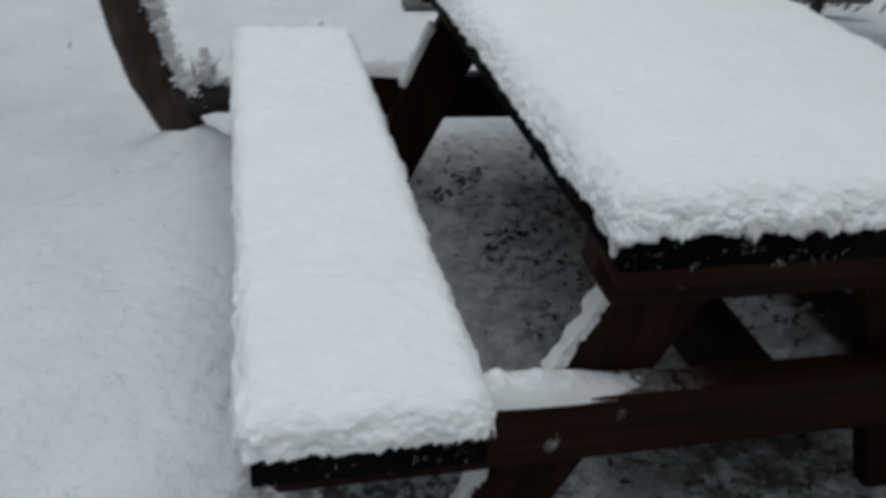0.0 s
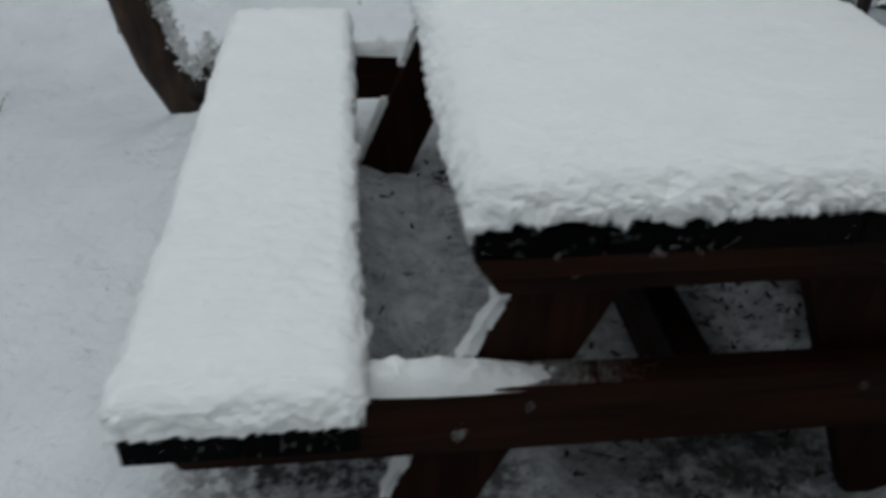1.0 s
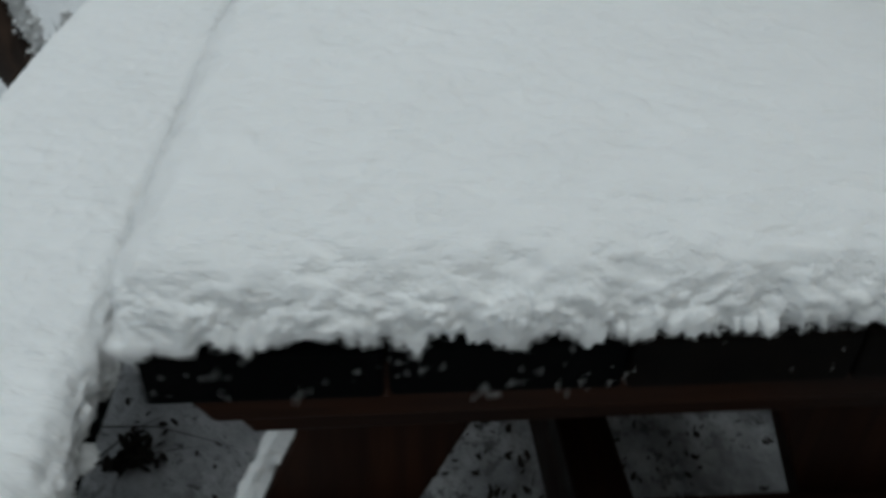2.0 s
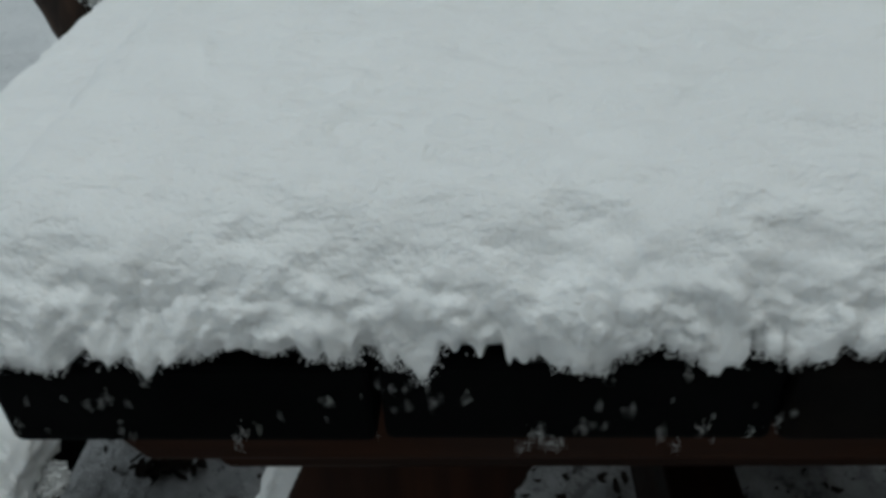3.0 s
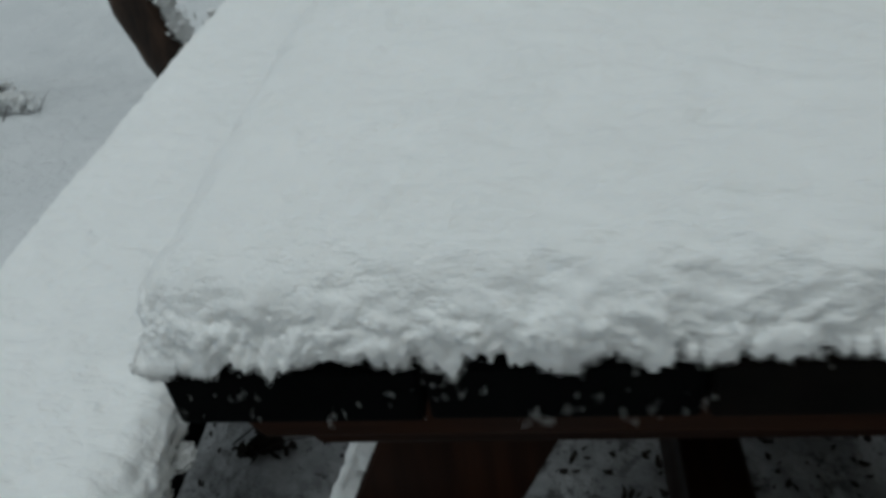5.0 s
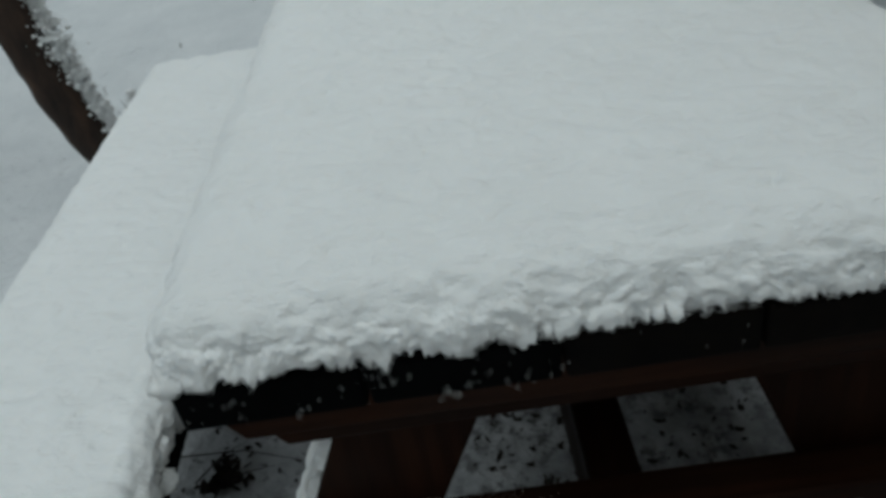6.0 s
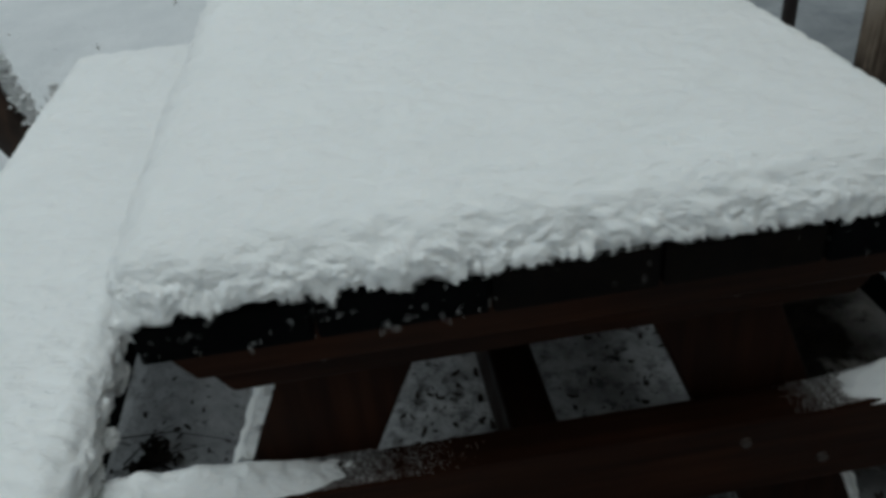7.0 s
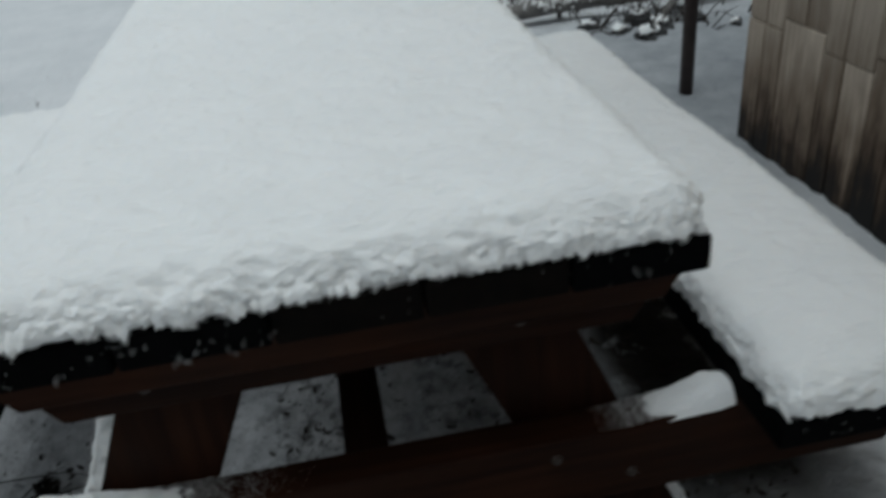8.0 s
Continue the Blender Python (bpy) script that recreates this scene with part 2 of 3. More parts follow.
def tube(points, radii, sides=14, rough=0.0, freq=12.0, flat=1.0):
    """A bent, tapering stem along points."""
    bm = bmesh.new()
    rings = []
    for i, p in enumerate(points):
        p = Vector(p)
        d = (Vector(points[min(i + 1, len(points) - 1)]) - Vector(points[max(i - 1, 0)])).normalized()
        side = d.cross(Vector((0.13, 1, 0.21))).normalized()
        up = side.cross(d).normalized()
        ring = []
        for k in range(sides):
            a = 2 * math.pi * k / sides
            off = (side * math.cos(a) + up * math.sin(a) * flat) * radii[i]
            co = p + off
            if rough:
                co += off.normalized() * rough * (noise.noise(co * freq) + 0.5 * noise.noise(co * freq * 2.7))
            ring.append(bm.verts.new(co))
        rings.append(ring)
    for r, s in zip(rings, rings[1:]):
        for k in range(sides):
            bm.faces.new((r[k], r[(k + 1) % sides], s[(k + 1) % sides], s[k]))
    bm.faces.new(list(reversed(rings[0])))
    bm.faces.new(rings[-1])
    for f in bm.faces:
        f.smooth = True
    return bm


def spaced(a, b, fine, coarse, fine_len, both=False):
    """Steps from a to b, fine over the first stretch (and the last one, if both)."""
    out, x = [], a
    while x < b - 1e-6:
        out.append(x)
        near = x - a < fine_len or (both and b - x < fine_len)
        x += fine if near else coarse
    return out + [b] if b - out[-1] > fine * 0.4 else out[:-1] + [b]


ball = bmesh.new()
bmesh.ops.create_icosphere(ball, subdivisions=2, radius=1)
CRUMB_V = [v.co.copy() for v in ball.verts]
CRUMB_F = [tuple(v.index for v in f.verts) for f in ball.faces]
ball.free()
ball = bmesh.new()
bmesh.ops.create_icosphere(ball, subdivisions=1, radius=1)
TUFT_V = [v.co.copy() for v in ball.verts]
TUFT_F = [tuple(v.index for v in f.verts) for f in ball.faces]
ball.free()
GRAIN_V = [(1, 0, 0), (-1, 0, 0), (0, 0.7, 0), (0, -0.7, 0), (0, 0, 1), (0, 0, -1)]
GRAIN_F = [(0, 2, 4), (2, 1, 4), (1, 3, 4), (3, 0, 4), (2, 0, 5), (1, 2, 5), (3, 1, 5), (0, 3, 5)]


def smooth(a, b, v):
    t = min(max((v - a) / (b - a), 0), 1)
    return t * t * (3 - 2 * t)


def snow_slab(name, x0, x1, y0, y1, base, top, r, over=0.012, xs=None, ys=None, nz=14, rim=0.006, lumps=0.011, ripple=1.0,
              drips=(), seed=0.0, swell=0.0, m=None, grains=0):
    """Fresh snow lying on a board: a soft-edged slab with clotted sides and a ragged lower rim. x0..y1 are the board's bounds."""
    X0, X1, Y0, Y1 = x0 - over, x1 + over, y0 - over, y1 + over
    xs = xs or spaced(X0, X1, 0.006, 0.009, 0.05, True)
    ys = ys or spaced(Y0, Y1, 0.0045, 0.0065, 0.08, True)
    nx, ny = len(xs), len(ys)
    verts, sides, faces = [], [], []
    for j in range(ny):
        for i in range(nx):
            verts.append((xs[i], ys[j], top))
            sides.append(0.0)
    for j in range(ny - 1):
        for i in range(nx - 1):
            a = j * nx + i
            faces.append((a, a + 1, a + nx + 1, a + nx))
    loop = [i for i in range(nx)] + [j * nx + nx - 1 for j in range(1, ny)] + [(ny - 1) * nx + i for i in range(nx - 2, -1, -1)] + [j * nx for j in range(ny - 2, 0, -1)]
    prev = loop
    for k in range(1, nz + 1):
        ring = []
        for a in loop:
            ring.append(len(verts))
            verts.append((verts[a][0], verts[a][1], top + (base - top) * k / nz))
            sides.append(k / nz)
        for q in range(len(loop)):
            w = (q + 1) % len(loop)
            faces.append((prev[q], ring[q], ring[w], prev[w]))
        prev = ring
    hem, out = [], []
    lo, hi = Vector((X0 + r, Y0 + r, -9)), Vector((X1 - r, Y1 - r, top - r))
    shift = Vector((seed * 3.7, seed * 1.9, seed))
    for (x, y, z), s in zip(verts, sides):
        p = Vector((x, y, z))
        q = Vector((min(max(x, lo.x), hi.x), min(max(y, lo.y), hi.y), min(z, hi.z)))
        d = p - q
        nrm = d.normalized() if d.length > 1e-9 else Vector((0, 0, 1))
        p = q + nrm * r
        side = 1 - max(nrm.z, 0)
        f = p + shift
        brink = min(x - X0, X1 - x, y - Y0, Y1 - y)
        dimple = max(0.0, noise.noise(Vector((f.x * 21, f.y * 46 + f.x * 9, f.z * 20))) - 0.08)
        h = swell * noise.noise(f * 2.3) - swell * 1.6 * math.exp(-((max(brink, 0) / 0.085) ** 2))
        h += ripple * (0.0018 * noise.noise(f * 8) + 0.0016 * noise.noise(f * 27) - 0.0055 * dimple + 0.0013 * noise.noise(f * 66))
        if side > 0.06:
            w = smooth(0.1, 0.8, side)
            f2 = f + noise.noise_vector(f * 17) * 0.014
            f2.z *= 0.8
            puff = 0.9 * noise.noise(f2 * 20) + 0.5 * noise.noise(f2 * 44) + 0.3 * noise.noise(f2 * 95) + 0.22 * noise.noise(f2 * 300)
            puff += 1.1 * (0.42 - noise.voronoi(f2 * 62)[0][0]) + 0.75 * (0.42 - noise.voronoi(f2 * 125)[0][0])
            h += w * lumps * puff
        p += nrm * h
        if s > 0.35:
            g = (s - 0.35) / 0.65
            u = f.x * 1.0 + f.y * 1.37
            edge = rim * (0.8 * noise.noise(Vector((u * 31, seed, 0))) + 0.8 * noise.noise(Vector((u * 83, seed, 4))) + 1.3 * noise.noise(Vector((u * 190, seed, 9))) + 1.6 * noise.noise(Vector((u * 430, seed, 2))))
            if y < y0 + 0.02:
                for at, deep, wide in drips:
                    edge += deep * math.exp(-(((x - at) / wide) ** 2))
            p.z += edge * g * g
            if y < y0 + 0.02 and edge < 0:
                p.y += (min(p.y, y0 - 0.002) - p.y) * smooth(0.7, 1.0, s)
        out.append(p)
    luck = random.Random(int(seed * 100) + 7)
    front = [(v, False) for a, v in zip(loop, prev) if verts[a][1] < Y0 + 0.001]
    front += [(v, True) for a, v in zip(loop, prev) if verts[a][0] < X0 + 0.001 and verts[a][1] < Y0 + 0.5]
    for k in range(grains):
        v, flank = luck.choice(front)
        rim_at = out[v]
        run = rim_at.x - rim_at.y
        low = luck.uniform(-0.004, 0.005) if luck.random() < 0.93 else luck.uniform(0, 0.02)
        lace = Vector((run * 95, (rim_at.z - low) * 38, seed))
        keep = 0.5 + 1.3 * noise.noise(lace) + 1.0 * noise.noise(lace * 2.7) + 0.8 * noise.noise(lace * 6) - max(low, 0) / 0.006
        if luck.random() > keep:
            continue
        out_by = luck.uniform(-0.0025, 0.0005) if low < 0.002 else 0.0
        if flank:
            at = Vector((rim_at.x + out_by + 0.001, rim_at.y + luck.gauss(0, 0.002), rim_at.z - low))
        else:
            at = Vector((rim_at.x + luck.gauss(0, 0.002), min(rim_at.y + out_by + 0.001, y0 - 0.0003) if low < 0.002 else y0 - 0.0004, rim_at.z - low))
        size = luck.uniform(0.00018, 0.00045)
        first = len(out)
        for co in GRAIN_V:
            out.append(at + Vector((co[0], co[1], co[2] * 1.7)) * size * luck.uniform(0.5, 1.6))
        faces.extend(tuple(first + q for q in f) for f in GRAIN_F)
    for a, v in zip(loop, prev):
        x, y = verts[a][0], verts[a][1]
        hem.append(len(out))
        out.append(Vector((min(max(x, x0 + 0.012), x1 - 0.012), min(max(y, y0 + 0.012), y1 - 0.012), base - 0.006)))
    for q in range(len(loop)):
        w = (q + 1) % len(loop)
        faces.append((prev[q], hem[q], hem[w], prev[w]))
    if m is not None:
        out = [m @ p for p in out]
    return mesh_of(name, out, faces, SNOW, True)


def snow_thing(name, me, label):
    return tagged(new(name, me), label, "snow")


# ---- ground ----
def ground_height(x, y):
    def step(a, b, v):
        t = min(max((v - a) / (b - a), 0), 1)
        return t * t * (3 - 2 * t)

    far = max(abs(x), abs(y)) > 12
    z = 0.075 + 0.022 * noise.noise(Vector((x * 0.8, y * 0.8, 0))) + (0 if far else 0.012 * noise.noise(Vector((x * 3.1, y * 3.1, 3))))
    if not far:
        z += 0.009 * noise.noise(Vector((x * 11, y * 11, 5))) + 0.009 * noise.noise(Vector((x * 23, y * 23, 1)))
    sheltered = step(-0.22, 0.0, x) * (1 - step(0.86, 1.0, x)) * step(-0.3, 0.0, y) * (1 - step(1.45, 1.75, y))
    seat = step(-0.5, -0.4, x) * (1 - step(-0.2, -0.1, x)) + step(0.95, 1.0, x) * (1 - step(1.2, 1.3, x))
    z -= (0.068 + 0.035 * (1 - step(0.25, 0.9, y))) * sheltered + 0.022 * min(seat, 1) * step(-0.1, 0.1, y) * (1 - step(1.5, 1.7, y))
    if not far:
        z += sheltered * 0.007 * noise.noise(Vector((x * 21, y * 21, 8)))
    # the lawn falls to a shallow trough behind the bent log, then runs on level
    z -= 0.12 * step(1.85, 2.55, y) * (1 - 0.8 * step(2.6, 3.4, y)) * (1 - step(-0.95, -0.45, x))
    z += 0.135 * math.exp(-(((x + 0.64) / 0.17) ** 2 + ((y - 1.57) / 0.14) ** 2))
    return z


def axis_steps(near0, near1, fine):
    mid = list(np.arange(near0, near1 + fine / 2, fine))
    out, d, x = [], fine, near1
    while x < 400:
        d *= 1.22
        x += d
        out.append(x)
    low, d, x = [], fine, near0
    while x > -400:
        d *= 1.22
        x -= d
        low.append(x)
    return low[::-1] + mid + out


gx, gy = axis_steps(-1.9, 2.4, 0.02), axis_steps(-0.6, 3.6, 0.02)
gv = [(x, y, ground_height(x, y)) for y in gy for x in gx]
gf = [(j * len(gx) + i, j * len(gx) + i + 1, (j + 1) * len(gx) + i + 1, (j + 1) * len(gx) + i) for j in range(len(gy) - 1) for i in range(len(gx) - 1)]
tagged(new("ground", mesh_of("ground", gv, gf, GROUND, True)), "snow-covered lawn, thin dirty snow and painted shade under the picnic table", "ground", kind="structure")

# ---- the picnic table ----
W, LEN, TOP, UNDER = 0.857, 1.66, 0.75, 0.703
table = thing("picnic_table", "dark red-brown stained wooden picnic table with attached benches under fresh snow", "picnic table", (W / 2, LEN / 2, 0))


def tpart(name, bm, mat, label="", parent=None):
    bmesh.ops.translate(bm, verts=bm.verts, vec=(-W / 2, -LEN / 2, 0))
    return part(name, bm, mat, parent or table, label)


pw = W / 5
for i in range(5):
    nudge = (0.0, 0.0015, 0.0005, 0.001, 0.0)[i]
    tpart("tabletop_plank", timber(i * pw + (0.0045 if i == 0 else 0.0015), (i + 1) * pw - 0.0015, nudge, LEN + nudge, UNDER, TOP, 0.004, 6, i * 3.1), WOOD_BROWN_WET if i in (2, 3) else WOOD_DARK, "wet blackened tabletop plank")
SEATS = ((-0.478, -0.15, -0.035, 1.615), (0.965, 1.275, -0.03, 1.665))
for x0, x1, y0, y1 in SEATS:
    mid = (x0 + x1) / 2
    for a, b in ((x0, mid - 0.0015), (mid + 0.0015, x1)):
        tpart("seat_plank", timber(a, b, y0, y1, 0.408, 0.455, 0.004, 6, a * 5), WOOD_DARK, "wet blackened seat plank")


def mirrored(y0, y1, far):
    return (LEN - y1, LEN - y0) if far else (y0, y1)


LEG_SLOPE = 0.43
bolts = []
for far in (False, True):
    y0, y1 = mirrored(0.040, 0.086, far)
    tpart("cross_batten", prism([(0.012, UNDER), (0.012, 0.682), (0.038, 0.643), (W - 0.038, 0.643), (W - 0.012, 0.682), (W - 0.012, UNDER)], y0, y1, seed=1), WOOD_X)
    y0, y1 = mirrored(0.0875, 0.144, far)
    low = 0.617 if far else 0.58
    tpart("top_rail", prism([(0.018, UNDER), (0.018, 0.655 if far else 0.64), (0.058, low), (W - 0.058, low), (W - 0.018, 0.655 if far else 0.64), (W - 0.018, UNDER)], y0, y1, seed=2), WOOD_X)
    y0, y1 = mirrored(0.084, 0.145, far)
    tpart("seat_beam", prism([(-0.441, 0.254), (-0.458, 0.285), (-0.458, 0.405), (-0.145, 0.405), (0.0, 0.398), (0.25, 0.392), (0.8, 0.388), (0.95, 0.405), (1.25, 0.405), (1.25, 0.285), (1.232, 0.254)], y0, y1, seed=4), WOOD_X)
    y0, y1 = mirrored(0.147, 0.195, far)
    for flip in (False, True):
        def lx(x):
            return 0.839 - x if flip else x
        z0, z1 = -0.06, 0.699
        left, right = (0.016, 0.186) if far else (0.034, 0.204)
        pts = [(lx(left + (z0 - 0.39) * LEG_SLOPE), z0), (lx(right + (z0 - 0.39) * LEG_SLOPE), z0), (lx(right + (z1 - 0.39) * LEG_SLOPE), z1), (lx(left + (z1 - 0.39) * LEG_SLOPE), z1)]
        leg = tpart("leg", prism(pts, y0, y1, seed=5 + flip), WOOD_Z)
        front = (LEN - 0.084) if far else 0.084
        face = (LEN - 0.0875) if far else 0.0875
        sign = 1 if far else -1
        for bx, bz, depth in ((0.003, 0.302, front), (0.12, 0.356, front), (0.165, 0.615, face), (0.255, 0.622, face)):
            bx = 0.808 - bx if flip else bx
            bm = bmesh.new()
            bmesh.ops.create_cone(bm, cap_ends=True, segments=12, radius1=0.0085, radius2=0.0065, depth=0.006)
            bmesh.ops.rotate(bm, verts=bm.verts, cent=(0, 0, 0), matrix=Euler((radians(90 * -sign), 0, 0)).to_matrix())
            bmesh.ops.translate(bm, verts=bm.verts, vec=(bx, depth + sign * 0.003, bz))
            tpart("bolt", bm, STEEL, "dull steel coach bolt")
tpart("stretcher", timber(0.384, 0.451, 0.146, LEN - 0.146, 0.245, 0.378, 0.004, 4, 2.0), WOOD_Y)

# ---- snow on the table ----
front_xs = spaced(-0.0245, W + 0.0125, 0.0014, 0.0026, 0.36)
front_ys = spaced(-0.0125, LEN + 0.0125, 0.003, 0.0055, 0.12)
DRIPS = [(0.036, -0.004, 0.008), (0.055, 0.004, 0.008), (0.079, -0.005, 0.004), (0.13, 0.006, 0.02), (0.163, -0.003, 0.003), (0.171, 0.009, 0.004), (0.184, -0.004, 0.007),
         (0.193, -0.01, 0.007), (0.222, 0.006, 0.005), (0.261, -0.007, 0.007), (0.285, 0.006, 0.012), (0.311, -0.011, 0.009), (0.341, -0.002, 0.006),
         (0.38, -0.004, 0.008), (0.439, -0.004, 0.007), (0.475, 0.004, 0.012), (0.52, 0.003, 0.01), (0.6, -0.005, 0.006), (0.7, -0.005, 0.005), (0.78, 0.004, 0.01)]
snow_thing("table_snow", snow_slab("table_snow", -0.012, W + 0.0, 0, LEN, 0.757, 0.824, 0.062, 0.0125, front_xs, front_ys, 36, 0.0038, 0.0062, 1.5, DRIPS, 0.3, 0.006, None, 26000),
           "thick fresh white snow lying on the tabletop")
for n, (x0, x1, y0, y1) in enumerate(SEATS):
    snow_thing("bench_snow", snow_slab("bench_snow", x0 - (0.018, 0.0)[n], x1 + (0.014, 0.008)[n], y0, y1, 0.461, 0.527, 0.05, 0.009, spaced(x0 - (0.018, 0.0)[n] - 0.009, x1 + (0.014, 0.008)[n] + 0.009, 0.005, 0.005, 1), None, 20, 0.0042, 0.006, 1.5, (), 1.7 + n, 0.006, None, 2000),
               "thick fresh white snow lying along the bench seat")


def leg_snow(far, flip):
    """Snow caught on a leg's upper slanting edge."""
    y0, y1 = mirrored(0.147, 0.195, far)
    out = []
    for z0, z1 in ((0.372, 0.565), (0.06, 0.265)):
        if flip and z0 > 0.3 and not far:
            continue
        foot = 0.016 if far else 0.034
        xa, xb = foot + (z0 - 0.39) * LEG_SLOPE, foot + (z1 - 0.39) * LEG_SLOPE
        length = math.hypot(xb - xa, z1 - z0)
        turn = math.degrees(math.atan2(z1 - z0, xb - xa))
        m = pose(xa, 0, z0) @ pose(0, 0, 0, 0, -turn, 0)
        if flip:
            m = Matrix.Translation((0.839, 0, 0)) @ Matrix.Diagonal((-1, 1, 1, 1)) @ m
        out.append(snow_slab("leg_snow", 0, length, y0 + 0.004, y1, -0.003, 0.027, 0.015, 0.004, spaced(-0.004, length + 0.004, 0.004, 0.004, 1), spaced(y0, y1 + 0.004, 0.004, 0.004, 1),
                             9, 0.003, 0.007, 2.5, (), z0 + far + 2 * flip, 0.004, m))
    return out


for far in (False, True):
    for flip in (False, True):
        for me in leg_snow(far, flip):
            snow_thing("leg_snow", me, "strip of snow caught on the slanting table leg")


def beam_top(x):
    return float(np.interp(x, (-0.145, 0.0, 0.25, 0.8, 0.95), (0.405, 0.398, 0.392, 0.388, 0.405)))


def drift(name, x0, x1, y0, y1, high, label, seed, keep):
    """Snow on a beam's top that thins out along x into a dusting of grains. keep: how far it holds its depth."""
    nx, ny = int(abs(x1 - x0) / 0.003) + 2, 20
    verts, faces = [], []
    for i in range(nx):
        t = i / (nx - 1)
        x = x0 + (x1 - x0) * t
        body = (1 - smooth(keep, 1.0, t)) * (1 - 0.35 * t) * (0.62 + 0.38 * smooth(0.0, 0.16, t))
        for j in range(ny):
            s = j / (ny - 1)
            prof = (1 - abs(2 * s - 1) ** 2.8) ** 0.7
            f = Vector((x, y0 + (y1 - y0) * s, seed))
            h = high * body * prof * (1 + 0.3 * noise.noise(f * 24) + 0.12 * noise.noise(f * 60) + 0.06 * noise.noise(f * 120))
            h += smooth(0.2, 0.9, t) * (0.004 * noise.noise(f * 60) + 0.003 * noise.noise(f * 170) - 0.003) * prof
            hang = 0.006 * body * (0.9 + 0.6 * noise.noise(f * 22) + 0.15 * noise.noise(f * 50))
            h += 0.012 * body * s * math.exp(-(((x - 0.03) / 0.035) ** 2))
            shy = 0.003 * smooth(0.3, 0.9, t)
            y = y0 - hang + shy + (y1 - y0 + hang - shy) * s
            verts.append((x, y, beam_top(x) - 0.002 - 0.006 * (1 - prof) + h))
            if i and j:
                a = len(verts) - 1
                faces.append((a, a - 1, a - ny - 1, a - ny))
    base = len(verts)
    verts += [(x0, y0, beam_top(x0) - 0.006), (x0, y1, beam_top(x0) - 0.006)]
    faces.append(tuple(range(ny)) + (base + 1, base))
    luck = random.Random(int(seed * 10))
    for k in range(22000):
        t = luck.random() ** 0.8 * 1.35
        if luck.random() > smooth(0.2, 0.5, t) * (1 - smooth(0.6, 1.3, t)) ** 1.5 * (0.75 + 0.8 * noise.noise(Vector((t * 22, k % 7 * 0.15, seed)))):
            continue
        at = Vector((x0 + (x1 - x0) * t, luck.uniform(y0 + 0.004, y1 - 0.002), 0))
        at.z = beam_top(at.x) + 0.0004
        first, size = len(verts), luck.uniform(0.00025, 0.0008)
        verts += [at + Vector(co) * size * luck.uniform(0.5, 1.5) for co in GRAIN_V]
        faces += [tuple(first + q for q in f) for f in GRAIN_F]
    return snow_thing(name, mesh_of(name, verts, faces, SNOW, True), label)


for far in (False, True):
    y0, y1 = mirrored(0.084, 0.147, far)
    drift("beam_snow", -0.152, 0.24, y0, y1, 0.04, "snow drifted on the seat beam beside the bench", 1.0 + far, 0.22)
    drift("beam_snow", 0.962, 0.79, y0, y1, 0.034, "snow drifted on the seat beam beside the bench", 5.0 + far, 0.1)


def clots(name, places, label):
    """Crumbs of snow that cling to an upright face: little heaps of grains."""
    luck, verts, faces = random.Random(11), [], []
    for x, y, z, r in places:
        for _ in range(30):
            at = Vector((x + luck.gauss(0, r * 0.8), y - luck.uniform(0, r * 0.4), z + luck.gauss(0, r * 1.7)))
            first = len(verts)
            verts += [at + Vector(co) * r * luck.uniform(0.05, 0.25) for co in GRAIN_V]
            faces += [tuple(first + q for q in f) for f in GRAIN_F]
    return tagged(new(name, mesh_of(name, verts, faces, SNOW, True)), label, "snow", kind="stuff")


def clump(name, places, label, seed):
    """Soft lumps of snow stuck to a board's flank; places: centre and reach along x, y, z."""
    luck, verts, faces = random.Random(seed), [], []
    for x, y, z, rx, ry, rz in places:
        for k in range(800):
            d = Vector((luck.gauss(0, 1), luck.gauss(0, 1), luck.gauss(0, 1)))
            d = d.normalized() * luck.random() ** 0.45
            at = Vector((x + d.x * rx, y + d.y * ry, z + d.z * rz))
            size = luck.uniform(0.001, 0.003) * (1.2 - 0.7 * d.length)
            first = len(verts)
            verts += [at + co * size * luck.uniform(0.75, 1.3) for co in TUFT_V]
            faces += [tuple(first + q for q in f) for f in TUFT_F]
    return snow_thing(name, mesh_of(name, verts, faces, SNOW, True), label)


clump("corner_snow", [(0.001, 0.02, 0.742, 0.009, 0.012, 0.012), (0.002, 0.022, 0.728, 0.005, 0.007, 0.012), (0.0, 0.06, 0.744, 0.008, 0.03, 0.01)], "lump of snow stuck to the flank of the tabletop corner", 5)
clump("seat_lump", [(-0.138, 0.18, 0.452, 0.014, 0.02, 0.012), (-0.143, 0.12, 0.447, 0.01, 0.03, 0.014), (-0.143, 0.3, 0.45, 0.009, 0.035, 0.012), (-0.143, 0.05, 0.448, 0.01, 0.025, 0.014)],
      "ragged lumps of snow hanging from the bench edge", 9)

rnd = random.Random(4)
spots = []
for cx, cz, n, spread in ((0.240, 0.710, 14, 0.006), (0.191, 0.731, 8, 0.006), (0.110, 0.712, 4, 0.003), (0.06, 0.727, 3, 0.003), (0.06, 0.713, 3, 0.004), (0.15, 0.731, 3, 0.003), (0.262, 0.716, 3, 0.004),
                          (0.275, 0.722, 3, 0.004), (0.312, 0.712, 4, 0.005), (0.335, 0.72, 3, 0.005), (0.295, 0.708, 3, 0.003), (0.2, 0.735, 4, 0.004)):
    spots += [(rnd.gauss(cx, spread), -0.0015, rnd.gauss(cz, spread), rnd.uniform(0.0006, 0.0017)) for _ in range(n)]
